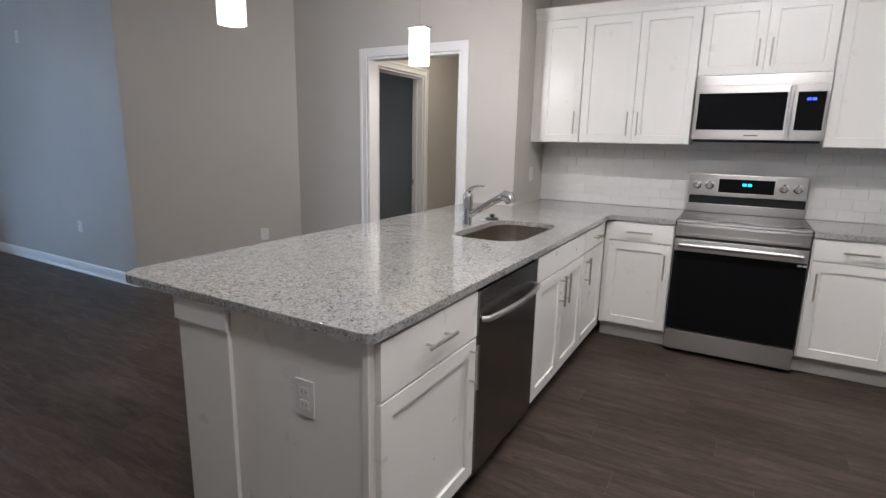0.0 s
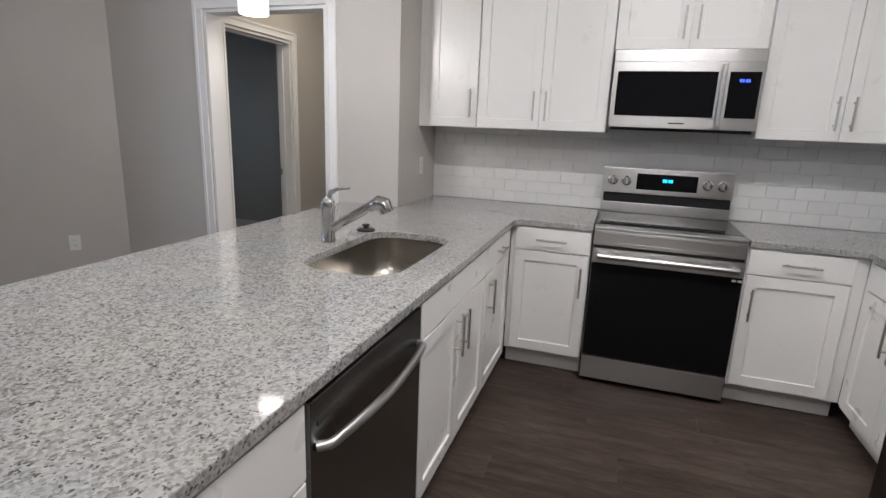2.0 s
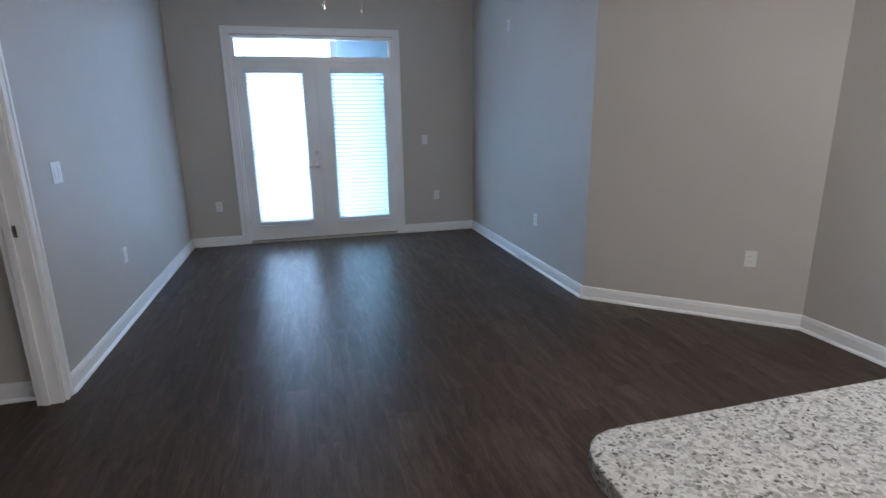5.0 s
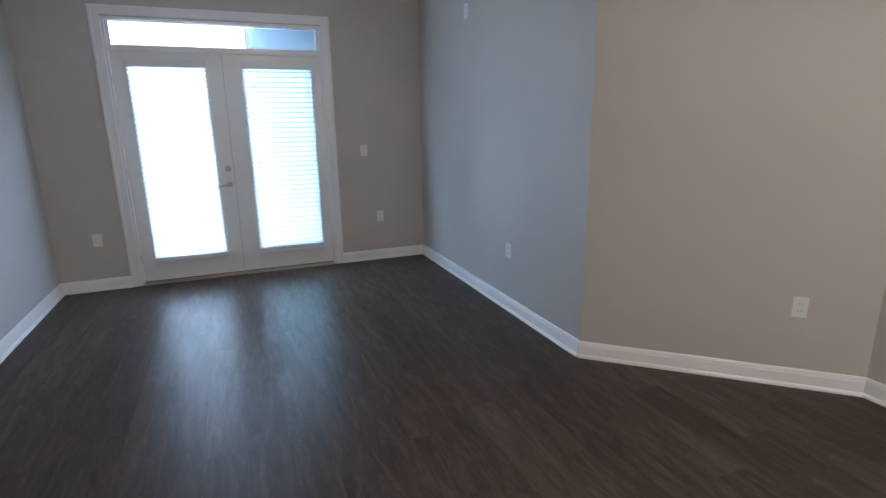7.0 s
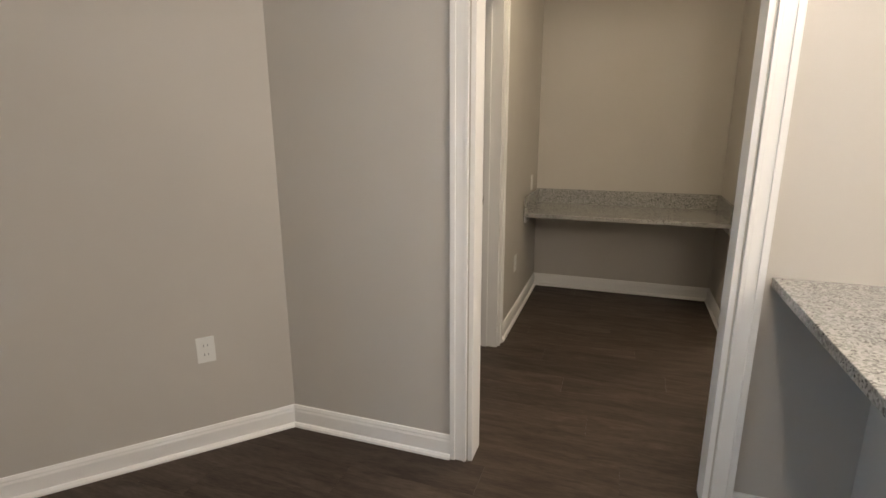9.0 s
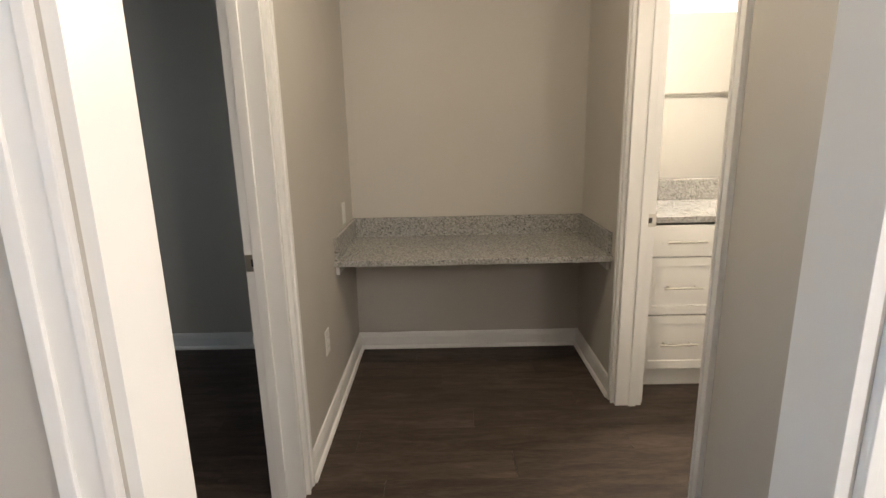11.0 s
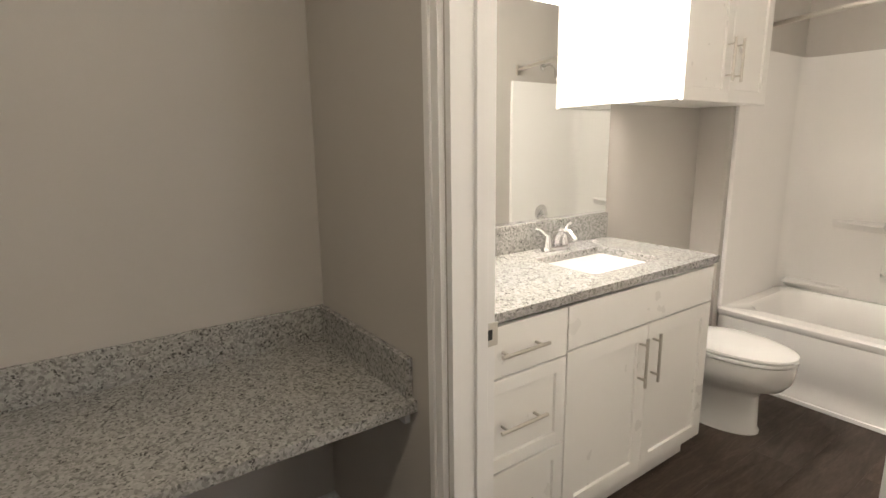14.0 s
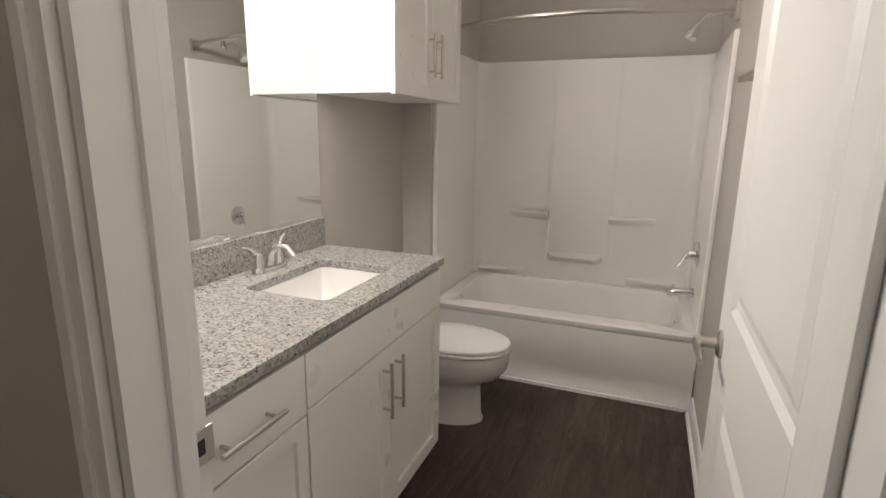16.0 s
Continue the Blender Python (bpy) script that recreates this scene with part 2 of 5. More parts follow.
def tube(points, radius, bm=None, sides=14, m=None, caps=True):
    """A round bar along points; radius may be one number or one for each point."""
    bm = bm or bmesh.new()
    pts = [Vector(p) for p in points]
    radii = radius if isinstance(radius, (list, tuple)) else [radius] * len(pts)
    rings = []
    side = None
    for i, p in enumerate(pts):
        way = (pts[min(i + 1, len(pts) - 1)] - pts[max(i - 1, 0)]).normalized()
        if side is None or abs(side.dot(way)) > 0.98:
            side = way.orthogonal()
        side = (side - way * side.dot(way)).normalized()
        up = way.cross(side)
        ring = []
        for k in range(sides):
            a = 2 * math.pi * k / sides
            q = p + radii[i] * (math.cos(a) * side + math.sin(a) * up)
            ring.append(bm.verts.new(m @ q if m is not None else q))
        rings.append(ring)
    for a, b in zip(rings, rings[1:]):
        for k in range(sides):
            bm.faces.new((a[k], a[(k + 1) % sides], b[(k + 1) % sides], b[k]))
    if caps:
        bm.faces.new(rings[0][::-1])
        bm.faces.new(rings[-1])
    return bm


def turned(profile, at, bm=None, sides=32, m=None):
    """A turned shape: (radius, height) pairs round the upright through at."""
    bm = bm or bmesh.new()
    rings = []
    for r, h in profile:
        ring = []
        for k in range(sides):
            a = 2 * math.pi * k / sides
            q = Vector((at[0] + r * math.cos(a), at[1] + r * math.sin(a), at[2] + h))
            ring.append(bm.verts.new(m @ q if m is not None else q))
        rings.append(ring)
    for a, b in zip(rings, rings[1:]):
        for k in range(sides):
            bm.faces.new((a[k], a[(k + 1) % sides], b[(k + 1) % sides], b[k]))
    bm.faces.new(rings[0][::-1])
    bm.faces.new(rings[-1])
    return bm


def round_rect(x0, x1, y0, y1, r, n=6):
    """The outline of a rectangle with rounded corners, anticlockwise."""
    out = []
    for cx, cy, a0 in ((x1 - r, y1 - r, 0), (x0 + r, y1 - r, 90), (x0 + r, y0 + r, 180), (x1 - r, y0 + r, 270)):
        for k in range(n + 1):
            a = radians(a0 + 90 * k / n)
            out.append((cx + r * math.cos(a), cy + r * math.sin(a)))
    return out


def loft(loops, bm=None, cap_first=False, cap_last=True, flip=False):
    """Skins loops of points of equal number."""
    bm = bm or bmesh.new()
    rows = [[bm.verts.new(p) for p in loop] for loop in loops]
    n = len(rows[0])
    for a, b in zip(rows, rows[1:]):
        for k in range(n):
            f = (a[k], a[(k + 1) % n], b[(k + 1) % n], b[k])
            bm.faces.new(f[::-1] if flip else f)
    if cap_first:
        bm.faces.new(rows[0][::-1])
    if cap_last:
        bm.faces.new(rows[-1])
    bmesh.ops.recalc_face_normals(bm, faces=bm.faces)
    return bm


def rounded(corners):
    """An outline from (x, y, radius) corners."""
    out = []
    n = len(corners)
    for i, (x, y, r) in enumerate(corners):
        p, a, b = Vector((x, y)), Vector(corners[i - 1][:2]), Vector(corners[(i + 1) % n][:2])
        if r <= 0:
            out.append((x, y))
            continue
        u, v = (a - p).normalized(), (b - p).normalized()
        for k in range(7):
            s = k / 6
            q = p + u * r * (1 - s) ** 2 + v * r * s ** 2
            out.append((q.x, q.y))
    return out


def slab(outline, holes, z0, z1, bevel=0.0):
    """A flat slab with holes through it."""
    bm = bmesh.new()
    edges = []
    for loop in (outline, *holes):
        vs = [bm.verts.new((x, y, z1)) for x, y in loop]
        edges += [bm.edges.new((vs[i - 1], vs[i])) for i in range(len(vs))]
    bmesh.ops.triangle_fill(bm, use_beauty=True, edges=edges)
    if bm.faces and sum(f.normal.z for f in bm.faces) < 0:
        bmesh.ops.reverse_faces(bm, faces=bm.faces)
    rim = [e for e in bm.edges if len(e.link_faces) == 1]
    made = bmesh.ops.extrude_edge_only(bm, edges=rim)
    for v in made["geom"]:
        if isinstance(v, bmesh.types.BMVert):
            v.co.z = z0
    top = [f for f in bm.faces if all(abs(v.co.z - z1) < 1e-6 for v in f.verts)]
    low = bmesh.ops.duplicate(bm, geom=top)["geom"]
    for v in low:
        if isinstance(v, bmesh.types.BMVert):
            v.co.z = z0
    bmesh.ops.remove_doubles(bm, verts=bm.verts, dist=1e-5)
    bmesh.ops.recalc_face_normals(bm, faces=bm.faces)
    if bevel:
        sharp = [e for e in bm.edges if len(e.link_faces) == 2 and abs(e.verts[0].co.z - z1) < 1e-6 and abs(e.verts[1].co.z - z1) < 1e-6 and e.calc_face_angle(0) > 1]
        bmesh.ops.bevel(bm, geom=sharp, offset=bevel, segments=2, affect="EDGES", profile=0.6)
    return bm


def facing(x, y, degrees):
    """Local x runs along the face, local -y out of it."""
    return Matrix.Translation((x, y, 0)) @ pose(0, 0, 0, 0, 0, degrees)


def shaker(u0, u1, z0, z1, m, rail=0.06):
    """A shaker door or drawer front: a frame with rounded edges round a sunk panel, in one piece."""
    def ring(i, d):
        return [m @ Vector(p) for p in ((u0 + i, d, z0 + i), (u1 - i, d, z0 + i), (u1 - i, d, z1 - i), (u0 + i, d, z1 - i))]
    steps = ((0, 0), (0, -0.0182), (0.0018, -0.02), (rail - 0.001, -0.02), (rail, -0.019), (rail + 0.0015, -0.0105), (rail + 0.003, -0.010))
    return loft([ring(i, d) for i, d in steps], None, True, True)


def flat_front(u0, u1, z0, z1, m):
    return box(u0, u1, -0.02, 0, z0, z1, 0.002, None, m)


def pull(u, z, length, upright, m):
    """A bar pull on two posts."""
    d, bm, h = -0.052, bmesh.new(), length / 2
    axis = Vector((0, 0, 1)) if upright else Vector((1, 0, 0))
    c = Vector((u, d, z))
    tube([c - axis * h, c + axis * h], 0.006, bm, 12, m)
    for s in (-1, 1):
        q = c + axis * s * (h - 0.028)
        tube([q + Vector((0, 0.0325, 0)), q], 0.0045, bm, 10, m)
    return bm


def opening_front(cab, kind, u0, u1, z0, z1, m, handle=None):
    """A door or drawer with its pull, on a cabinet."""
    g = 0.0015
    bm = shaker(u0 + g, u1 - g, z0, z1, m, 0.058 if kind == "door" else 0.045) if kind != "flat" else flat_front(u0 + g, u1 - g, z0, z1, m)
    front = part("door" if kind == "door" else "drawer_front", bm, CAB, cab)
    if handle:
        u, z, length, upright = handle
        part("handle", pull(u, z, length, upright, m), NICKEL, front, "brushed nickel bar pull", True)
    return front


def sweep(name, p0, p1, out, profile, material, parent=None):
    """Trim with a profile of (proud, height) along a wall from p0 to p1; out points into the room."""
    bm = bmesh.new()
    o = Vector((*out, 0)).normalized()
    rows = [[bm.verts.new(Vector((*p, 0)) + o * d + Vector((0, 0, z))) for d, z in profile] for p in (p0, p1)]
    n = len(profile)
    for k in range(n):
        bm.faces.new((rows[0][k], rows[0][(k + 1) % n], rows[1][(k + 1) % n], rows[1][k]))
    bm.faces.new(rows[0][::-1])
    bm.faces.new(rows[1])
    bmesh.ops.recalc_face_normals(bm, faces=bm.faces)
    return part(name, bm, material, parent)


BASE = [(0, 0), (0.028, 0), (0.027, 0.010), (0.020, 0.019), (0.014, 0.021), (0.014, 0.076), (0.011, 0.086), (0.011, 0.092), (0.006, 0.104), (0, 0.106)]


def baseboard(p0, p1, out):
    ob = sweep("baseboard", p0, p1, out, BASE, TRIM)
    return tagged(ob, "white painted baseboard with quarter-round shoe", "baseboard", kind="structure")


def door_casing(name, m, width, height, wide=0.075, label="white painted moulded door casing"):
    """Casing round an opening from local x = 0 to width, on one wall face."""
    ob = thing(name, m @ Vector((width / 2, 0, 0)), label, "door trim", kind="structure")
    for side, s in ((0, -1), (width, 1)):
        bm = bmesh.new()
        a, b = (side + s * 0.006, side + s * wide) if s > 0 else (side + s * wide, side + s * 0.006)
        box(a, b, -0.013, 0, 0, height + 0.006, 0.003, bm, m)
        o0, o1 = (b - 0.022, b) if s > 0 else (a, a + 0.022)
        box(o0, o1, -0.020, -0.0125, 0, height + wide - 0.001, 0.003, bm, m)
        i0, i1 = (a, a + 0.014) if s > 0 else (b - 0.014, b)
        box(i0, i1, -0.017, -0.0125, 0, height + 0.006, 0.002, bm, m)
        part("casing_leg", bm, TRIM, ob)
    bm = bmesh.new()
    box(-wide, width + wide, -0.013, 0, height + 0.006, height + wide, 0.003, bm, m)
    box(-wide + 0.022, width + wide - 0.022, -0.020, -0.0125, height + wide - 0.022, height + wide, 0.003, bm, m)
    box(-0.006, width + 0.006, -0.017, -0.0125, height + 0.006, height + 0.020, 0.002, bm, m)
    part("casing_head", bm, TRIM, ob)
    return ob


def jamb(name, m, width, height, depth, stop=True):
    """The lining of an opening; local y runs from 0 to depth through the wall."""
    ob = thing(name, m @ Vector((width / 2, depth / 2, 0)), "white painted door jamb", "door frame", kind="structure")
    t = 0.018
    part("jamb_leg", box(0, t, -0.002, depth + 0.002, 0, height - t, 0.001, None, m), TRIM, ob)
    part("jamb_leg", box(width - t, width, -0.002, depth + 0.002, 0, height - t, 0.001, None, m), TRIM, ob)
    part("jamb_head", box(0, width, -0.002, depth + 0.002, height - t, height, 0.001, None, m), TRIM, ob)
    if stop:
        y0, y1 = depth * 0.5, depth * 0.5 + 0.034
        bm = box(t, t + 0.011, y0, y1, 0, height - t - 0.011, 0.002, None, m)
        box(width - t - 0.011, width - t, y0, y1, 0, height - t - 0.011, 0.002, bm, m)
        box(t, width - t, y0, y1, height - t - 0.011, height - t, 0.002, bm, m)
        part("door_stop", bm, TRIM, ob)
    return ob

# ---- the large structure ----
H = 2.79
floor = setting("floor", box(-8.2, 2.1, 1.2, 10.1, -0.12, -0.0035), SUBFLOOR, "dark brown wood-look vinyl plank floor", "floor")
setting("ceiling", box(-7.6, 2.1, 1.2, 10.1, H, H + 0.1), CEIL, "flat off-white painted ceiling", "ceiling")


def wall(name, boxes, label="warm grey painted drywall wall"):
    bm = bmesh.new()
    for b in boxes:
        box(*b, 0, bm)
    return setting(name, bm, WALL, label, "wall")


def prism(name, pts, label="warm grey painted drywall wall"):
    bm = loft([[(x, y, 0) for x, y in pts], [(x, y, H) for x, y in pts]], cap_first=True)
    return setting(name, bm, WALL, label, "wall")


FX, LY, BY, HY = -7.35, 2.79, 6.25, 7.35
D0, D1, DH = 3.43, 5.25, 2.36           # french door opening along y, and its head
wall("wall_west", [(FX - 0.15, FX, LY - 0.12, D0, 0, H), (FX - 0.15, FX, D1, BY + 0.12, 0, H), (FX - 0.15, FX, D0, D1, DH, H)])
wall("wall_living_north", [(FX, -4.46, BY, BY + 0.12, 0, H)])
prism("wall_diagonal", [(-4.46, BY), (-3.456, HY), (-3.456, HY + 0.115), (-3.60, HY + 0.115), (-4.53, BY + 0.12), (-4.46, BY + 0.12)])
HD0, HD1, HDH = -2.60, -1.682, 2.095      # hall doorway
wall("wall_hall_door", [(-3.456, HD0, HY, HY + 0.115, 0, H), (HD1, -1.19, HY, HY + 0.115, 0, H), (HD0, HD1, HY, HY + 0.115, HDH, H)])
wall("wall_kitchen_west", [(-1.31, -1.19, HY + 0.115, 8.0, 0, H)])
wall("wall_kitchen_north", [(-1.31, 2.02, 8.0, 8.10, 0, H)])
wall("wall_kitchen_east", [(1.90, 2.02, 1.42, 8.0, 0, H)])
wall("wall_fridge_stub", [(1.24, 1.90, 5.50, 5.62, 0, H)])
EN0, EN1, ENH = -3.82, -2.93, 2.05       # doorway in the south wall of the living room
wall("wall_south", [(FX, EN0, LY - 0.12, LY, 0, H), (EN1, -1.9, LY - 0.12, LY, 0, H), (EN0, EN1, LY - 0.12, LY, ENH, H)])
wall("wall_entry_east", [(-2.02, -1.9, 1.42, LY - 0.12, 0, H)])
wall("wall_entry_south", [(-5.0, 2.02, 1.30, 1.42, 0, H)])
wall("wall_entry_west", [(-4.02, -3.90, 1.42, LY - 0.12, 0, H)])
NB = 9.90
BD0, BD1 = 7.70, 8.515                   # bedroom doorway along y
wall("wall_hall_west", [(-2.865, -2.75, HY + 0.115, BD0, 0, H), (-2.865, -2.75, BD1, NB, 0, H), (-2.865, -2.75, BD0, BD1, HDH - 0.02, H)])
BT0, BT1 = 8.335, 9.15                   # bathroom doorway along y
wall("wall_hall_east", [(-1.35, -1.31, HY + 0.115, 8.10, 0, H), (-1.35, -1.225, 8.10, BT0, 0, H), (-1.35, -1.225, BT1, NB, 0, H), (-1.35, -1.225, BT0, BT1, HDH - 0.04, H)])
wall("wall_nook_north", [(-2.865, -1.225, NB, NB + 0.12, 0, H)])
wall("wall_bedroom", [(-6.0, -2.865, 9.945, 10.06, 0, H), (-6.12, -6.0, 6.37, 7.85, 0, H), (-6.12, -6.0, 9.15, 10.06, 0, H), (-6.12, -6.0, 7.85, 9.15, 0, 0.95), (-6.12, -6.0, 7.85, 9.15, 2.15, H)])
wall("wall_bath_north", [(-1.225, 0.95, 9.845, 9.97, 0, H), (0.95, 1.92, 9.67, 9.97, 0, H)])
wall("wall_bath_south", [(-1.225, 1.92, 8.10, 8.205, 0, H)])
wall("wall_bath_east", [(1.80, 1.92, 8.205, 9.67, 0, H)])

# floor trim
baseboard((FX, LY), (FX, D0 - 0.08), (1, 0))
baseboard((FX, D1 + 0.08), (FX, BY), (1, 0))
baseboard((FX, BY), (-4.46, BY), (0, -1))
baseboard((-4.465, BY - 0.003), (-3.459, HY - 0.003), (1.1, -1.004))
baseboard((-3.456, HY), (HD0 - 0.075, HY), (0, -1))
baseboard((HD1 + 0.075, HY), (-1.27, HY), (0, -1))
baseboard((FX, LY), (EN0 - 0.075, LY), (0, 1))
baseboard((EN1 + 0.075, LY), (-1.9, LY), (0, 1))
baseboard((-3.90, 1.42), (-3.90, LY - 0.12), (1, 0))
baseboard((-2.75, BD1 + 0.075), (-2.75, NB), (1, 0))
baseboard((-2.75, NB), (-1.35, NB), (0, -1))
baseboard((-1.35, BT1 + 0.06), (-1.35, NB), (-1, 0))
baseboard((-1.35, HY + 0.115), (-1.35, BT0 - 0.06), (-1, 0))
baseboard((-6.0, 9.945), (-2.865, 9.945), (0, -1))
baseboard((-1.225, 8.205), (0.985, 8.205), (0, 1))
baseboard((0.13, 9.845), (0.95, 9.845), (0, -1))

# doorways
door_casing("trim_hall_doorway", facing(HD0, HY, 0), HD1 - HD0, HDH)
door_casing("trim_hall_doorway", facing(HD1, HY + 0.115, 180), HD1 - HD0, HDH)
jamb("door_frame_hall", facing(HD0, HY, 0), HD1 - HD0, HDH, 0.115, False)
door_casing("trim_bedroom_doorway", facing(-2.75, BD0, 90), BD1 - BD0, HDH - 0.02)
jamb_bed = jamb("door_frame_bedroom", facing(-2.75, BD0, 90), BD1 - BD0, HDH - 0.02, 0.125)
door_casing("trim_bathroom_doorway", facing(-1.35, BT1, -90), BT1 - BT0, HDH - 0.04, 0.06)
door_casing("trim_bathroom_doorway", facing(-1.225, BT0, 90), BT1 - BT0, HDH - 0.04, 0.04)
jamb_bath = jamb("door_frame_bathroom", facing(-1.35, BT1, -90), BT1 - BT0, HDH - 0.04, 0.125)
door_casing("trim_entry_doorway", facing(EN1, LY, 180), EN1 - EN0, ENH)
jamb_entry = jamb("door_frame_entry", facing(EN1, LY, 180), EN1 - EN0, ENH, 0.12)


def strike(parent, m):
    """A strike plate with its hole and two screws, on a jamb face; local -y out."""
    plate = part("strike_plate", box(-0.030, 0.030, -0.0025, 0, -0.030, 0.030, 0.001, None, m), NICKEL, parent, "satin nickel strike plate")
    part("latch_hole", box(-0.010, 0.012, -0.0032, -0.0024, -0.013, 0.013, 0, None, m), SLOT, plate)
    for z in (-0.022, 0.022):
        part("screw", tube([m @ Vector((0, -0.0024, z)), m @ Vector((0, -0.0036, z))], 0.004, None, 10), STEEL, plate)


strike(jamb_bath, Matrix.Translation((-1.245, BT1 - 0.018, 0.943)))
strike(jamb_bed, Matrix.Translation((-2.845, BD1 - 0.018, 0.943)))
strike(jamb_entry, Matrix.Translation((EN0 + 0.018, LY - 0.07, 0.943)) @ pose(0, 0, 0, 0, 0, 90))

# ---- french door ----
fd = thing("french_door", (FX, 4.34, 0), "white french door pair with glass lites, closed blinds and transom", "french door", kind="structure")
fm = facing(FX, D0, 90)
W = D1 - D0
bm = bmesh.new()
for a, b in ((-0.08, 0.0), (W, W + 0.08)):
    box(a, b, -0.018, 0, 0, DH + 0.01, 0.004, bm, fm)
box(-0.08, W + 0.08, -0.018, 0, DH + 0.01, DH + 0.085, 0.004, bm, fm)
box(-0.08, W + 0.08, -0.026, -0.017, DH + 0.062, DH + 0.085, 0.003, bm, fm)
for a, b in ((-0.08, -0.056), (W + 0.056, W + 0.08)):
    box(a, b, -0.026, -0.017, 0, DH + 0.062, 0.003, bm, fm)
part("casing", bm, TRIM, fd)
bm = bmesh.new()
box(-0.001, 0.022, -0.004, 0.14, 0, DH, 0.002, bm, fm)
box(W - 0.022, W + 0.001, -0.004, 0.14, 0, DH, 0.002, bm, fm)
box(0.022, W - 0.022, -0.004, 0.14, DH - 0.022, DH, 0.002, bm, fm)
box(0.022, W - 0.022, -0.004, 0.14, 2.085, 2.125, 0.002, bm, fm)
part("frame", bm, TRIM, fd)
part("threshold", box(0.022, W - 0.022, -0.03, 0.14, 0.0, 0.022, 0.004, None, fm), NICKEL, fd, "metal door threshold")
transom = part("transom_pane", box(0.05, W - 0.05, 0.05, 0.056, 2.14, DH - 0.03, 0, None, fm), GLASS, fd, "clear transom glass")
transom.visible_shadow = False
bm = bmesh.new()
box(0.022, 0.05, 0.03, 0.075, 2.125, DH - 0.022, 0.003, bm, fm)
box(W - 0.05, W - 0.022, 0.03, 0.075, 2.125, DH - 0.022, 0.003, bm, fm)
box(0.05, W - 0.05, 0.03, 0.075, 2.125, 2.142, 0.003, bm, fm)
box(0.05, W - 0.05, 0.03, 0.075, DH - 0.034, DH - 0.022, 0.003, bm, fm)
part("transom_sash", bm, TRIM, fd)
MID = W / 2
part("weather_strip", box(MID - 0.004, MID + 0.004, 0.0572, 0.066, 0.03, 2.084, 0, None, fm), WEATHER, fd, "dark seal between the two leaves")
for u0, u1, hinge in ((0.024, MID - 0.001, 1), (MID + 0.001, W - 0.024, 0)):
    g0, g1, gz0, gz1 = (0.155, 0.750, 0.262, 1.955) if hinge else (1.090, 1.685, 0.262, 1.955)
    bm = bmesh.new()
    box(u0, g0, 0.012, 0.057, 0.030, 2.0848, 0.002, bm, fm)
    box(g1, u1, 0.012, 0.057, 0.030, 2.0848, 0.002, bm, fm)
    box(g0, g1, 0.0121, 0.0569, 0.030, gz0, 0.002, bm, fm)
    box(g0, g1, 0.0121, 0.0569, gz1, 2.0846, 0.002, bm, fm)
    leaf = part("door_leaf", bm, DOORWHITE, fd)
    part("door_sweep", box(u0, u1, 0.014, 0.055, 0.0225, 0.0298, 0, None, fm), WEATHER, leaf, "dark weather strip under the door")
    bm = bmesh.new()
    for a, b, c, d in ((g0 - 0.03, g0 + 0.006, gz0 - 0.03, gz1 + 0.03), (g1 - 0.006, g1 + 0.03, gz0 - 0.03, gz1 + 0.03)):
        box(a, b, 0.002, 0.0125, c, d, 0.003, bm, fm)
    box(g0 + 0.006, g1 - 0.006, 0.002, 0.0125, gz0 - 0.03, gz0 + 0.006, 0.003, bm, fm)
    box(g0 + 0.006, g1 - 0.006, 0.002, 0.0125, gz1 - 0.006, gz1 + 0.03, 0.003, bm, fm)
    part("lite_frame", bm, DOORWHITE, leaf)
    pane = part("pane", box(g0, g1, 0.034, 0.040, gz0, gz1, 0, None, fm), GLASS, leaf, "clear door glass")
    pane.visible_shadow = False
    if hinge:
        bm = turned([(0.027, 0), (0.027, 0.006), (0.020, 0.012), (0.012, 0.014), (0.012, 0.045)], (0, 0, 0), m=fm @ Matrix.Translation((u1 - 0.05, 0.012, 0.90)) @ pose(0, 0, 0, 90))
        tube([(u1 - 0.045, -0.036, 0.90), (u1 - 0.10, -0.040, 0.898), (u1 - 0.155, -0.036, 0.888)], [0.010, 0.009, 0.007], bm, 12, fm)
        part("lever", bm, NICKEL, leaf, "satin nickel lever", True)
        part("deadbolt", turned([(0.029, 0), (0.029, 0.008), (0.018, 0.016), (0.008, 0.016), (0.008, 0.03)], (0, 0, 0), m=fm @ Matrix.Translation((u1 - 0.05, 0.012, 1.05)) @ pose(0, 0, 0, 90)), NICKEL, leaf, "satin nickel deadbolt", True)
        for z in (0.25, 1.05, 1.86):
            part("hinge", tube([(u0 - 0.004, 0.006, z - 0.045), (u0 - 0.004, 0.006, z + 0.045)], 0.007, None, 10, fm), NICKEL, leaf)
    # a slatted blind hung on the leaf
    b0, b1 = g0 - 0.014, g1 + 0.014
    blind = thing("window_blind", fm @ Vector(((b0 + b1) / 2, -0.02, gz0)), "white slatted blind hung over the door glass", "blind", "door blinds")
    part("head_rail", box(b0 - 0.01, b1 + 0.01, -0.042, 0.001, 1.957, 2.02, 0.004, None, fm), RAIL, blind)
    part("bottom_rail", box(b0 - 0.01, b1 + 0.01, -0.036, -0.004, 0.185, 0.212, 0.004, None, fm), RAIL, blind)
    part("stacked_slats", box(b0 - 0.004, b1 + 0.004, -0.034, -0.006, 0.216, 0.256, 0.003, None, fm), RAIL, blind)
    shared = None
    count = 37
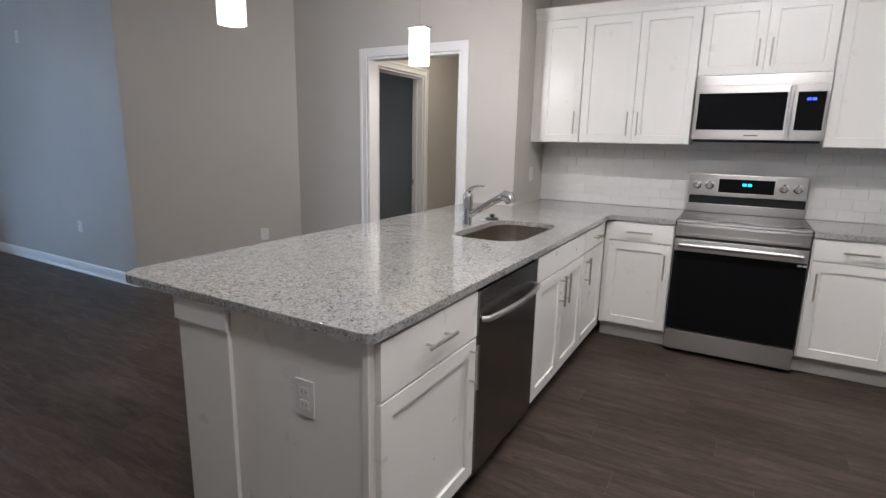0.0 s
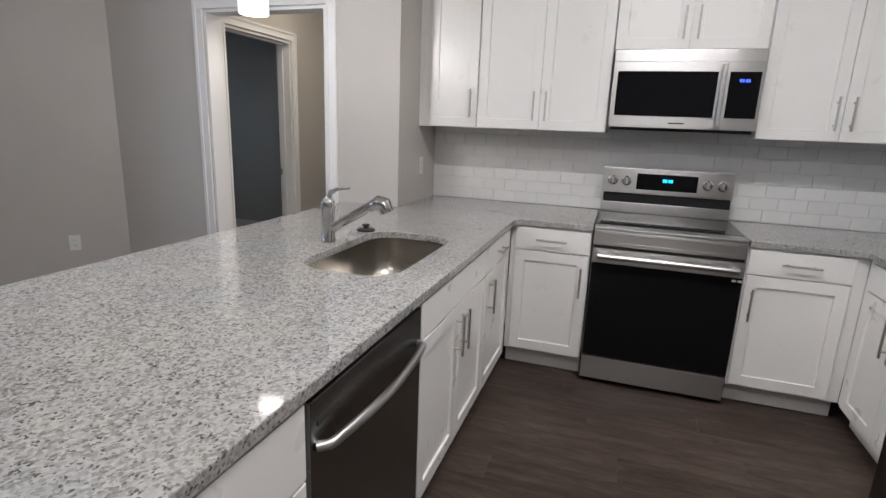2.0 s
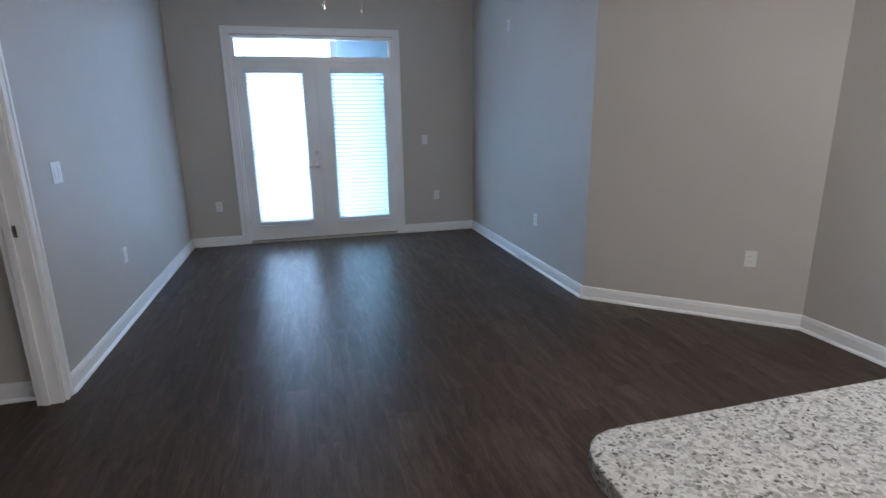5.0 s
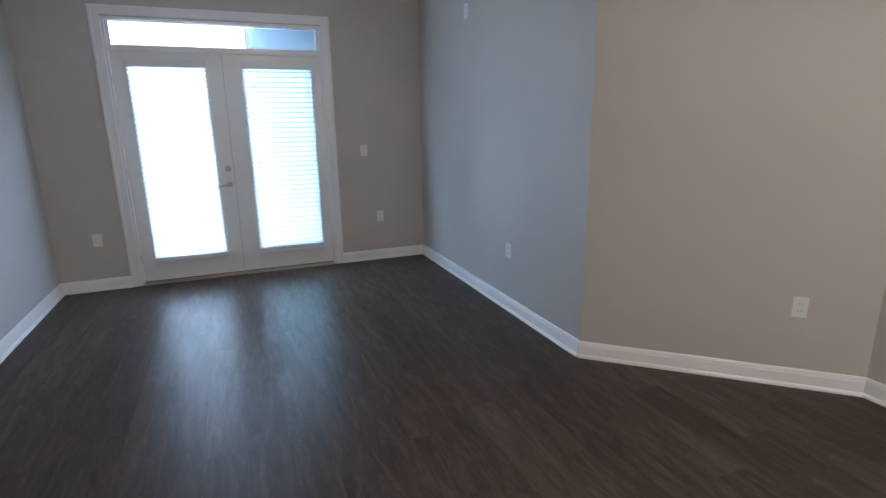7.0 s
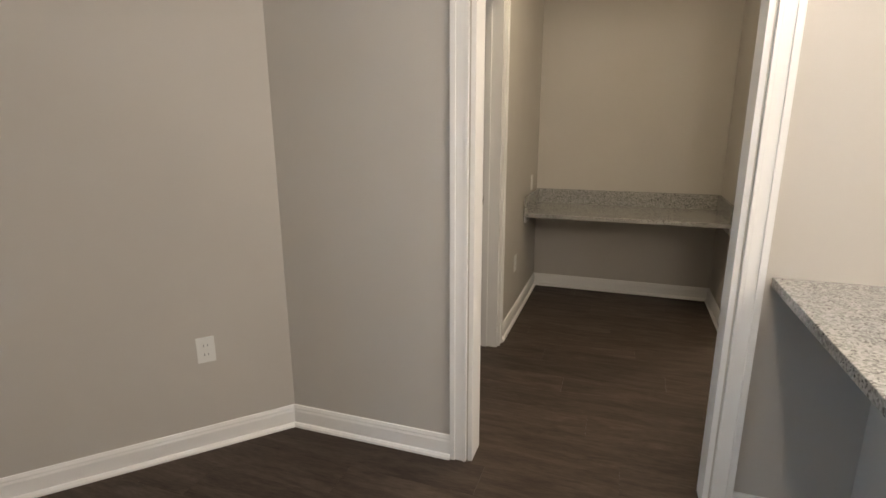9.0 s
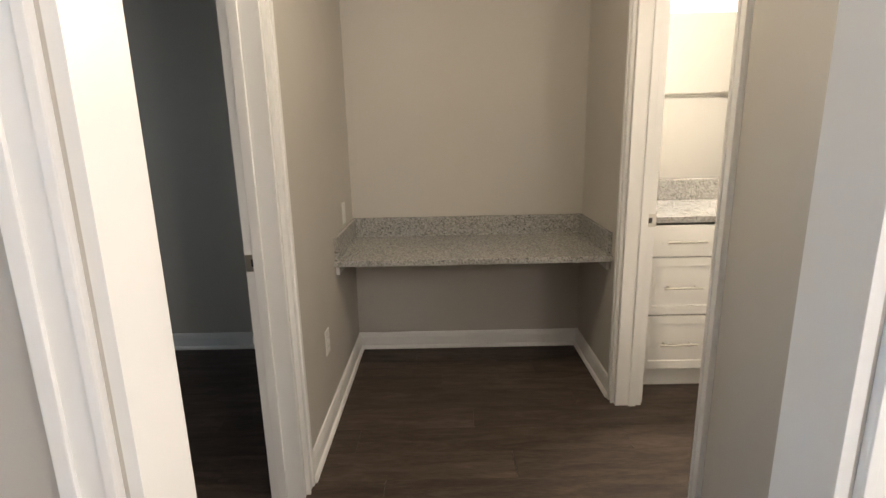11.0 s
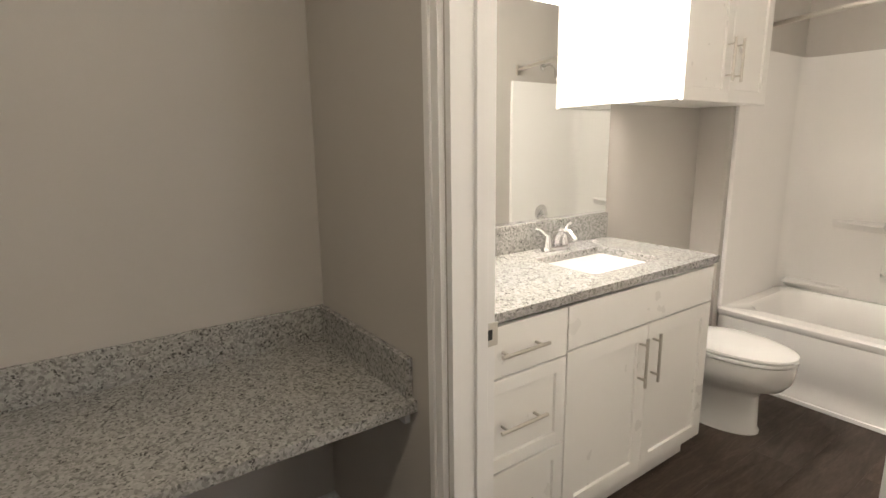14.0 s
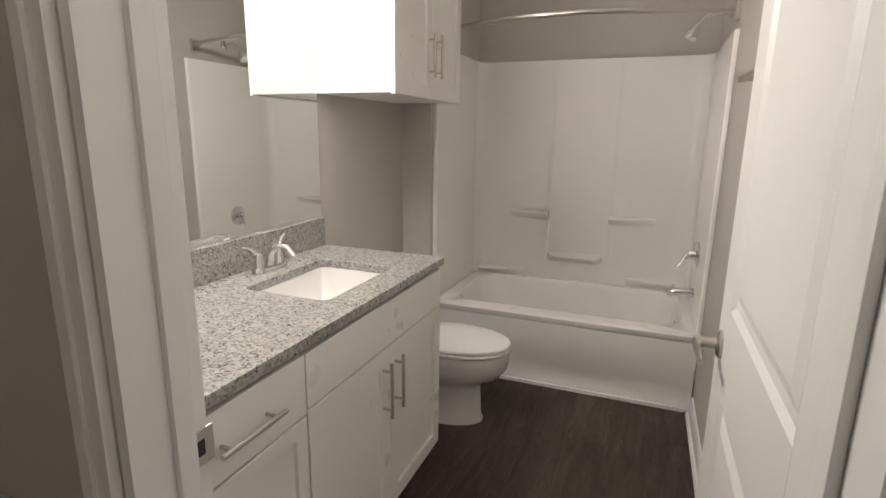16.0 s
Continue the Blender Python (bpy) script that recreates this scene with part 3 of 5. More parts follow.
    for k in range(count):
        z = 0.285 + k * (1.955 - 0.285) / (count - 1)
        if shared is None:
            one = box(-(b1 - b0) / 2, (b1 - b0) / 2, -0.022, 0.022, -0.0012, 0.0012, 0, None, pose(0, 0, 0, 0, 0, 90) @ pose(0, 0, 0, 56, 0, 0))
            shared = bpy.data.meshes.new("slat")
            one.to_mesh(shared)
            one.free()
            shared.materials.append(BLIND)
        s = new("slat", shared)
        s.parent = blind
        s.location = fm @ Vector(((b0 + b1) / 2, -0.02, z)) - ORIGIN[blind]
    for u in (b0 + 0.09, b1 - 0.09):
        part("cord", tube([(u, -0.034, 0.21), (u, -0.034, 2.0)], 0.0012, None, 6, fm), BLIND, blind)
    part("wand", tube([(b1 - 0.05, -0.05, 1.75), (b1 - 0.05, -0.05, 1.97)], 0.004, None, 8, fm), PLATE, blind)

# outside the french door
setting("ground", box(-260, -7.5, -200, 220, -0.3, -0.05), CONCRETE, "pale concrete ground outside the door", "ground")
# glowing slab added so the door glass and transom look out on white daylight
setting("backdrop", box(-12.1, -12.0, -5, 6.2, -0.05, 9), OUTSIDE, "added glowing slab standing in for overexposed daylight beyond the balcony", "backdrop")
setting("balcony_wall", box(-9.4, -7.9, 4.64, 6.3, -0.05, 3.0), SIDING, "pale blue-grey exterior wall beside the door", "exterior wall")

# ---- switches, outlets ----


def plate(name, m, label, toggles=0, outlets=0, width=0.072, height=0.115):
    ob = thing(name, m @ Vector((0, 0, -height / 2)), label, "switch" if toggles else "outlet")
    part("cover_plate", box(-width / 2, width / 2, -0.006, 0, -height / 2, height / 2, 0.0025, None, m), PLATE, ob)
    for k in range(toggles):
        u = (k - (toggles - 1) / 2) * 0.046
        part("rocker", box(u - 0.016, u + 0.016, -0.0085, -0.005, -0.033, 0.033, 0.0015, None, m), PLATE, ob)
    for k in range(outlets):
        z = 0.020 if k else -0.020
        face = part("socket", box(-0.017, 0.017, -0.0078, -0.005, z - 0.014, z + 0.014, 0.003, None, m), PLATE, ob)
        bm = box(-0.009, -0.006, -0.0082, -0.0076, z - 0.005, z + 0.006, 0, None, m)
        box(0.006, 0.009, -0.0082, -0.0076, z - 0.004, z + 0.005, 0, bm, m)
        part("slots", bm, SOCKETSLOT, face)
    return ob


def at_wall(x, y, z, degrees):
    return Matrix.Translation((x, y, z)) @ pose(0, 0, 0, 0, 0, degrees)


plate("wall_outlet", at_wall(-3.694, 7.094, 0.462, 47.6), "white duplex outlet on the angled wall", 0, 2)
plate("wall_switch", at_wall(FX, 5.613, 1.175, 90), "white rocker switch beside the french door", 1)
plate("wall_outlet", at_wall(FX, 5.756, 0.474, 90), "white duplex outlet beside the french door", 0, 2)
plate("wall_outlet", at_wall(FX, 3.132, 0.466, 90), "white duplex outlet near the living room corner", 0, 2)
plate("wall_outlet", at_wall(-5.396, BY, 0.48, 0), "white duplex outlet on the long living room wall", 0, 2)
plate("wall_outlet", at_wall(-5.09, LY, 0.49, 180), "white duplex outlet on the living room wall", 0, 2)
plate("wall_switch", at_wall(-4.24, LY, 1.185, 180), "white double rocker switch by the entry doorway", 2, 0, 0.118, 0.118)
plate("wall_outlet", at_wall(-6.17, BY, 2.34, 0), "white high wall plate for a television", 0, 2)
plate("wall_switch", at_wall(-2.75, 9.62, 0.93, 90), "white rocker switch above the built-in desk", 1)
plate("wall_outlet", at_wall(-2.75, 9.03, 0.42, 90), "white duplex outlet low on the hall wall", 0, 2)
plate("wall_outlet", at_wall(-1.19, 7.72, 1.15, 90), "white outlet on the kitchen side wall", 0, 2)

# ---- lamps that hang or sit on the ceiling ----


def pendant(x, y, low):
    ob = thing("pendant_light", (x, y, low), "lit frosted glass cylinder pendant on a thin cord", "pendant light", "pendants over the peninsula")
    part("canopy", turned([(0.06, 0), (0.06, -0.012), (0.02, -0.025)], (x, y, H)), NICKEL, ob, "", True)
    part("cord", tube([(x, y, low + 0.225), (x, y, H - 0.02)], 0.003, None, 8), NICKEL, ob)
    part("cap", turned([(0.02, 0.03), (0.075, 0.012), (0.075, 0.0), (0.03, -0.004), (0.022, -0.035)], (x, y, low + 0.21)), NICKEL, ob, "polished metal cap", True)
    bm = bmesh.new()
    loops = [[(x + r * math.cos(2 * math.pi * k / 32), y + r * math.sin(2 * math.pi * k / 32), z) for k in range(32)] for r, z in ((0.064, low + 0.205), (0.064, low), (0.060, low), (0.060, low + 0.205))]
    loft(loops, bm, False, False)
    shade = part("shade", bm, SHADEGLOW, ob, "glowing frosted glass cylinder shade", True)
    shade.visible_shadow = False
    part("bulb", turned([(0.012, 0.05), (0.035, 0.02), (0.046, -0.02), (0.04, -0.075), (0.018, -0.1), (0.004, -0.104)], (x, y, low + 0.14)), BULBGLOW, ob, "glowing frosted bulb", True).visible_shadow = False


pendant(-1.8, 5.30, 1.912)
pendant(-1.5, 6.45, 1.865)
fan = thing("ceiling_fan", (-5.43, 4.53, 2.28), "white ceiling fan with lit glass bowl and pull chains", "ceiling fan")
FXY = (-5.43, 4.53)
part("downrod", tube([(*FXY, 2.6), (*FXY, H - 0.03)], 0.012), NICKEL, fan)
part("canopy", turned([(0.07, 0), (0.07, -0.02), (0.03, -0.06)], (*FXY, H)), NICKEL, fan, "", True)
part("motor", turned([(0.06, 0.64 - 0.5), (0.12, 0.11), (0.13, 0.04), (0.08, 0.0)], (*FXY, 2.48)), NICKEL, fan, "", True)
part("light_bowl", turned([(0.10, 0.0), (0.105, -0.025), (0.09, -0.06), (0.05, -0.085), (0.01, -0.092)], (*FXY, 2.475)), LAMPGLASS, fan, "glowing frosted glass bowl", True).visible_shadow = False
for k in range(5):
    bm = box(0.14, 0.62, -0.06, 0.06, -0.004, 0.004, 0.003, None, Matrix.Translation((*FXY, 2.55)) @ pose(0, 0, 0, 0, 0, 72 * k + 10) @ pose(0, 0, 0, 10))
    part("blade", bm, TRIM, fan)
for dx, dy, z in ((0.09, 0.14, 2.26), (-0.08, -0.14, 2.31)):
    x, y = FXY[0] + dx, FXY[1] + dy
    bm = tube([(x, y, z + 0.02), (x, y, 2.53)], 0.002, None, 6)
    tube([(x, y, z), (x, y, z + 0.022)], [0.004, 0.006], bm, 8)
    part("pull_chain", bm, NICKEL, fan)


def flush_light(name, x, y, sx, sy, label):
    ob = thing(name, (x, y, H - 0.08), label, "ceiling light")
    part("pan", box(x - sx / 2, x + sx / 2, y - sy / 2, y + sy / 2, H - 0.03, H, 0.004), TRIM, ob)
    part("diffuser", box(x - sx / 2 + 0.012, x + sx / 2 - 0.012, y - sy / 2 + 0.012, y + sy / 2 - 0.012, H - 0.075, H - 0.028, 0.012), LAMPGLASS, ob, "glowing white diffuser")


flush_light("kitchen_ceiling_light", 0.45, 6.0, 1.0, 0.32, "lit flush rectangular kitchen ceiling light")
flush_light("kitchen_ceiling_light", 0.30, 4.0, 1.0, 0.32, "lit flush rectangular kitchen ceiling light")
flush_light("hall_ceiling_light", -2.05, 8.25, 0.33, 0.33, "lit flush square hall ceiling light")

# ---- kitchen: base cabinets and counters ----
CT, CB, TOE = 0.915, 0.885, 0.115


def base_cabinet(m, u0, u1, label, fronts, depth=0.6, group="kitchen base cabinets", top=CB - 0.001):
    """A base unit whose face lies on local y = 0; fronts: (kind, u0, u1, z0, z1, handle)."""
    ob = thing("base_cabinet", m @ Vector(((u0 + u1) / 2, depth / 2, 0)), label, "cabinet", group)
    part("body", box(u0 + 0.0005, u1 - 0.0005, 0.001, depth, TOE, top, 0, None, m), CAB, ob)
    part("toe_kick", box(u0 + 0.0005, u1 - 0.0005, 0.07, 0.085, 0, TOE - 0.001, 0, None, m), CAB, ob)
    for kind, a, b, z0, z1, handle in fronts:
        opening_front(ob, kind, a, b, z0, z1, m, handle)
    return ob


PX = -0.462                                # peninsula cabinet faces
mp = facing(PX, 0, 90)                     # local x is world y
base_cabinet(mp, 4.60, 5.205, "white shaker cabinet, drawer above door, at the peninsula end", [
    ("flat", 4.605, 5.20, 0.70, 0.872, (4.90, 0.79, 0.17, False)), ("door", 4.605, 5.20, 0.128, 0.692, (5.15, 0.60, 0.17, True))], 0.58)
base_cabinet(mp, 5.845, 6.705, "white shaker sink cabinet with a false front above two doors", [
    ("flat", 5.85, 6.70, 0.745, 0.872, None), ("door", 5.85, 6.275, 0.128, 0.737, (6.235, 0.62, 0.17, True)), ("door", 6.275, 6.70, 0.128, 0.737, (6.315, 0.62, 0.17, True))], 0.58, top=0.68)
base_cabinet(mp, 6.705, 7.325, "white shaker corner base cabinet with one drawer above a door", [
    ("flat", 6.71, 7.22, 0.745, 0.872, (6.97, 0.81, 0.15, False)), ("door", 6.71, 7.22, 0.128, 0.737, (6.76, 0.62, 0.17, True))], 0.58)
mr = facing(0, 7.342, 0)
base_cabinet(mr, PX + 0.002, -0.006, "white shaker base cabinet with one drawer, beside the range", [
    ("flat", -0.43, -0.012, 0.745, 0.872, (-0.222, 0.81, 0.17, False)), ("door", -0.43, -0.012, 0.128, 0.737, (-0.047, 0.585, 0.17, True))], 0.655)
base_cabinet(mr, 0.764, 1.285, "white shaker base cabinet with one drawer, between range and corner", [
    ("flat", 0.77, 1.225, 0.745, 0.872, (0.998, 0.81, 0.17, False)), ("door", 0.77, 1.225, 0.128, 0.737, (0.805, 0.585, 0.17, True))], 0.655)
me_ = facing(1.285, 0, -90)                # local x is world -y
base_cabinet(me_, -7.34, -6.56, "white shaker base cabinet with two doors, beside the fridge", [
    ("flat", -7.27, -6.57, 0.745, 0.872, (-6.92, 0.81, 0.17, False)), ("door", -7.27, -6.92, 0.128, 0.737, (-6.955, 0.61, 0.17, True)), ("door", -6.92, -6.57, 0.128, 0.737, (-6.885, 0.61, 0.17, True))], 0.61)

pen = thing("peninsula_back", (-1.2, 6.0, 0), "white panelled knee wall and end panel under the peninsula counter", "peninsula", kind="structure")
part("end_panel", box(-1.015, PX + 0.0005, 4.586, 4.599, 0.0, CB - 0.002, 0.001), CAB, pen)
part("knee_wall", box(-1.26, -1.0505, 4.60, HY - 0.002, 0, CB - 0.002, 0.002), WALL, pen, "warm grey painted knee wall")
part("end_post", box(-1.262, -1.015, 4.572, 4.599, 0, CB - 0.002, 0.003), CAB, pen)
part("post_cap", box(-1.268, -1.009, 4.562, 4.5715, 0.80, CB - 0.003, 0.003), CAB, pen)
part("corner_stile", box(PX - 0.02, PX + 0.002, 4.574, 4.586, 0.0, CB - 0.002, 0.002), CAB, pen)
sweep("skirting", (-1.26, 4.60), (-1.26, HY - 0.03), (-1, 0), BASE, TRIM, None).parent = None
plate("wall_outlet", at_wall(-0.70, 4.586, 0.655, 0), "white duplex outlet on the peninsula end panel", 0, 2)

outline = rounded([(-0.434, 4.552, 0.035), (-0.434, 7.318, 0.06), (-0.004, 7.318, 0.0), (-0.004, 7.998, 0), (-1.188, 7.998, 0), (-1.188, HY - 0.002, 0), (-1.585, HY - 0.002, 0), (-1.585, 4.552, 0.10)])
SX0, SX1, SY0, SY1 = -0.985, -0.59, 5.928, 6.65
top = part("countertop", slab(outline, [round_rect(SX0, SX1, SY0, SY1, 0.125)[::-1]], CB, CT, 0.004), GRANITE)
tagged(top, "polished white and grey speckled granite peninsula counter with sink cutout", "countertop")
outline = rounded([(0.764, 7.318, 0), (1.258, 7.318, 0.03), (1.258, 6.562, 0), (1.898, 6.562, 0), (1.898, 7.998, 0), (0.764, 7.998, 0)])
top = part("countertop", slab(outline, [], CB, CT, 0.004), GRANITE)
tagged(top, "polished white and grey speckled granite corner counter by the range", "countertop")

# sink and tap
sink = thing("kitchen_sink", (-0.787, 6.29, 0.68), "undermount brushed steel single-bowl kitchen sink", "sink")
loops = []
for inset, z, r in ((-0.012, 0.884, 0.13), (0.004, 0.884, 0.122), (0.007, 0.80, 0.12), (0.014, 0.74, 0.115), (0.034, 0.706, 0.105), (0.07, 0.692, 0.08), (0.12, 0.687, 0.05)):
    loops.append([(x, y, z) for x, y in round_rect(SX0 + inset, SX1 - inset, SY0 + inset, SY1 - inset, r)])
part("bowl", loft(loops, None, False, True), SINKSTEEL, sink, "", True)
part("drain", turned([(0.045, 0.0), (0.045, 0.003), (0.038, 0.004), (0.03, -0.002), (0.004, -0.002)], (-0.79, 6.29, 0.687)), CHROME, sink, "", True)

tap = thing("kitchen_faucet", (-1.06, 6.318, CT), "polished steel single-lever kitchen faucet with pull-out spray head", "faucet")
fx, fy = -1.06, 6.318
part("body", turned([(0.031, 0), (0.031, 0.006), (0.029, 0.014), (0.028, 0.12), (0.031, 0.15), (0.030, 0.175), (0.018, 0.192), (0.004, 0.198)], (fx, fy, CT)), TAPSTEEL, tap, "", True)
part("spout", tube([(fx + 0.01, fy, CT + 0.055), (fx + 0.09, fy, CT + 0.105), (fx + 0.165, fy, CT + 0.15), (fx + 0.215, fy, CT + 0.178)], [0.020, 0.0205, 0.021, 0.022], None, 18), TAPSTEEL, tap, "", True)
part("spray_head", tube([(fx + 0.208, fy, CT + 0.175), (fx + 0.235, fy, CT + 0.187), (fx + 0.262, fy, CT + 0.180), (fx + 0.277, fy, CT + 0.150)], [0.022, 0.033, 0.036, 0.029], None, 20), TAPSTEEL, tap, "", True)
part("lever", tube([(fx, fy, CT + 0.185), (fx + 0.012, fy, CT + 0.212), (fx + 0.045, fy, CT + 0.230), (fx + 0.105, fy, CT + 0.238)], [0.014, 0.011, 0.008, 0.005], None, 12), TAPSTEEL, tap, "", True)
stop = thing("sink_stopper", (-1.025, 6.60, CT), "black rubber sink strainer stopper lying on the counter", "sink stopper")
part("disc", turned([(0.042, 0.0), (0.042, 0.008), (0.034, 0.012), (0.016, 0.014)], (-1.025, 6.60, CT)), RUBBER, stop, "", True)
part("knob", turned([(0.013, 0.013), (0.013, 0.024), (0.018, 0.028), (0.016, 0.034), (0.004, 0.035)], (-1.025, 6.60, CT)), RUBBER, stop, "", True)
part("hole_cover", turned([(0.022, 0.0), (0.022, 0.003), (0.015, 0.005)], (-1.05, 6.51, CT)), CHROME, stop, "flat chrome hole cover", True)

# dishwasher
dw = thing("dishwasher", (-0.8, 5.525, 0), "dark stainless dishwasher with a bowed bar handle, built under the counter", "dishwasher")
part("body", box(-1.04, PX - 0.006, 5.212, 5.838, 0.1, 0.878), DARKBODY, dw)
door = part("door", box(PX - 0.004, PX + 0.022, 5.212, 5.838, 0.118, 0.868, 0.004), DARKSTEEL, dw, "dark brushed stainless door")
part("vent", box(PX + 0.0215, PX + 0.0235, 5.24, 5.33, 0.80, 0.812, 0), BLACK, door)
pts = [(PX + 0.022, 5.235, 0.755), (PX + 0.045, 5.25, 0.757)] + [(PX + 0.048 + 0.022 * math.sin(math.pi * k / 10), 5.26 + 0.53 * k / 10, 0.757) for k in range(11)] + [(PX + 0.045, 5.80, 0.757), (PX + 0.022, 5.815, 0.755)]
part("handle", tube(pts, 0.012, None, 14), STEEL, door, "bowed stainless bar handle", True)
part("toe_panel", box(PX - 0.06, PX - 0.05, 5.212, 5.838, 0.0, 0.112), BLACK, dw)

# range
rg = thing("electric_range", (0.378, 7.62, 0), "stainless freestanding electric range with black glass top and oven door", "stove")
R0, R1, RF = 0.003, 0.754, 7.30
part("body", box(R0, R1, RF + 0.03, 7.985, 0.03, 0.898, 0.002), DARKBODY, rg)
for x in (0.05, 0.71):
    for y in (7.38, 7.92):
        part("foot", tube([(x, y, 0), (x, y, 0.032)], 0.018, None, 10), BLACK, rg)
part("storage_drawer", box(R0 + 0.002, R1 - 0.002, RF - 0.006, RF + 0.029, 0.032, 0.168, 0.004), STEEL, rg, "brushed stainless storage drawer")
od = part("oven_door", box(R0 + 0.002, R1 - 0.002, RF - 0.008, RF + 0.029, 0.174, 0.80, 0.004), STEEL, rg, "stainless oven door")
part("oven_glass", box(R0 + 0.004, R1 - 0.004, RF - 0.0125, RF - 0.0075, 0.178, 0.722, 0.002), BLACKGLASS, od, "black oven glass")
bm = tube([(0.035, RF - 0.055, 0.768), (0.72, RF - 0.055, 0.768)], 0.0155, None, 16)
for x in (0.05, 0.705):
    tube([(x, RF - 0.055, 0.768), (x, RF - 0.006, 0.765)], 0.012, bm, 12)
part("handle", bm, STEEL, od, "stainless bar handle", True)
bm = box(0.70, 0.722, RF - 0.0132, RF - 0.0124, 0.70, 0.712, 0)
box(0.728, 0.748, RF - 0.0132, RF - 0.0124, 0.70, 0.712, 0, bm)
part("badge", bm, PLATE, od)
front = part("front_panel", box(R0 + 0.001, R1 - 0.001, RF - 0.004, RF + 0.029, 0.818, 0.902, 0.006), STEEL, rg, "stainless front panel with a pressed frame")
bm = bmesh.new()
for a, b, c, d in ((0.045, 0.712, 0.885, 0.889), (0.045, 0.712, 0.834, 0.838), (0.045, 0.052, 0.838, 0.885), (0.705, 0.712, 0.838, 0.885)):
    box(a, b, RF - 0.0075, RF - 0.0035, c, d, 0.001, bm)
part("pressed_frame", bm, STEEL, front)
part("door_gap", box(R0 + 0.006, R1 - 0.006, RF + 0.004, RF + 0.029, 0.801, 0.8175), BLACK, rg)
part("cooktop_trim", box(R0, R1, RF - 0.004, RF + 0.10, 0.9025, 0.920, 0.006), STEEL, rg, "stainless cooktop front lip")
part("cooktop", box(R0, R1, RF + 0.1005, 7.925, 0.899, 0.922, 0.003), BLACKGLASS, rg, "black ceramic glass cooktop")
for x, y, r in ((0.2, 7.52, 0.10), (0.56, 7.52, 0.085), (0.2, 7.77, 0.075), (0.56, 7.77, 0.10)):
    loops = [[(x + q * math.cos(2 * math.pi * k / 36), y + q * math.sin(2 * math.pi * k / 36), 0.9226) for k in range(36)] for q in (r, r - 0.003)]
    part("burner_ring", loft(loops, None, False, False), DARKBODY, rg)
tilt = Matrix.Translation((0, 7.93, 0)) @ pose(0, 0, 0, -8)
part("vent_strip", box(R0, R1, -0.03, 0.05, 0.9225, 0.985, 0.004, None, Matrix.Translation((0, 7.93, 0))), STEEL, rg, "stainless vent strip")
part("vent_slot", box(R0 + 0.01, R1 - 0.002, -0.016, 0.05, 0.986, 1.045, 0.003, None, Matrix.Translation((0, 7.93, 0))), BLACK, rg)
panel = part("control_panel", box(R0, R1, -0.035, 0.055, 1.046, 1.205, 0.006, None, Matrix.Translation((0, 7.93, 0))), STEEL, rg, "stainless control panel")
disp = part("display", box(0.205, 0.555, -0.041, -0.034, 1.075, 1.175, 0.002, None, Matrix.Translation((0, 7.93, 0))), BLACKGLASS, panel, "black display window")
bm = bmesh.new()
for a in (0.357, 0.371, 0.390, 0.404):
    box(a, a + 0.009, 7.8875, 7.8885, 1.128, 1.146, 0, bm)
part("digits", bm, CYAN, panel, "glowing cyan clock digits")
bm = bmesh.new()
for a, b, c, d in ((0.205, 0.555, 1.175, 1.182), (0.205, 0.555, 1.068, 1.075), (0.198, 0.205, 1.068, 1.182), (0.555, 0.562, 1.068, 1.182)):
    box(a, b, 7.887, 7.896, c, d, 0.001, bm)
part("display_frame", bm, STEEL, panel)
for x in (0.062, 0.145, 0.612, 0.695):
    km = Matrix.Translation((x, 7.895, 1.125)) @ pose(0, 0, 0, 90)
    knob = part("knob", turned([(0.030, 0.0), (0.030, 0.005), (0.024, 0.008), (0.022, 0.026), (0.019, 0.030), (0.003, 0.031)], (0, 0, 0), None, 24, km), CHROME, panel, "metal control knob", True)
    part("grip", box(-0.005, 0.005, -0.021, 0.021, 0.028, 0.038, 0.002, None, km), STEEL, knob)

# microwave
mw = thing("microwave", (0.378, 7.8, 1.44), "stainless over-the-range microwave with a black window", "microwave")
M0, M1, MF = 0.004, 0.753, 7.60
part("body", box(M0, M1, MF + 0.012, 7.99, 1.455, 1.862, 0.002), DARKBODY, mw)
part("underside", box(M0 + 0.01, M1 - 0.01, MF + 0.03, 7.98, 1.436, 1.454, 0.003), BLACK, mw)
md = part("door", box(M0, 0.578, MF - 0.012, MF + 0.011, 1.452, 1.800, 0.0012), STEEL, mw, "stainless door")
part("window", box(M0 + 0.025, 0.535, MF - 0.0155, MF - 0.0115, 1.515, 1.752, 0.001), BLACKGLASS, md, "black glass window")
bm = tube([(0.557, MF - 0.048, 1.475), (0.557, MF - 0.052, 1.63), (0.557, MF - 0.048, 1.785)], 0.012, None, 14)
for z in (1.49, 1.77):
    tube([(0.557, MF - 0.048, z), (0.557, MF - 0.010, z)], 0.009, bm, 10)
part("handle", bm, STEEL, md, "upright stainless handle", True)
part("logo_bar", box(0.32, 0.40, MF - 0.0128, MF - 0.0118, 1.476, 1.483, 0), DARKBODY, md)
part("vent_grille", box(M0, M1, MF - 0.012, MF + 0.011, 1.8015, 1.864, 0.0012), STEEL, mw, "stainless upper grille")
cp = part("control_panel", box(0.5795, M1, MF - 0.012, MF + 0.011, 1.452, 1.800, 0.0012), STEEL, mw)
part("keypad", box(0.590, M1 - 0.016, MF - 0.0155, MF - 0.0115, 1.515, 1.752, 0.001), BLACKGLASS, cp, "black touch keypad")
bm = bmesh.new()
for a in (0.640, 0.652, 0.668, 0.680):
    box(a, a + 0.008, MF - 0.0165, MF - 0.0158, 1.700, 1.714, 0, bm)
part("digits", bm, BLUE, cp, "glowing blue clock digits")

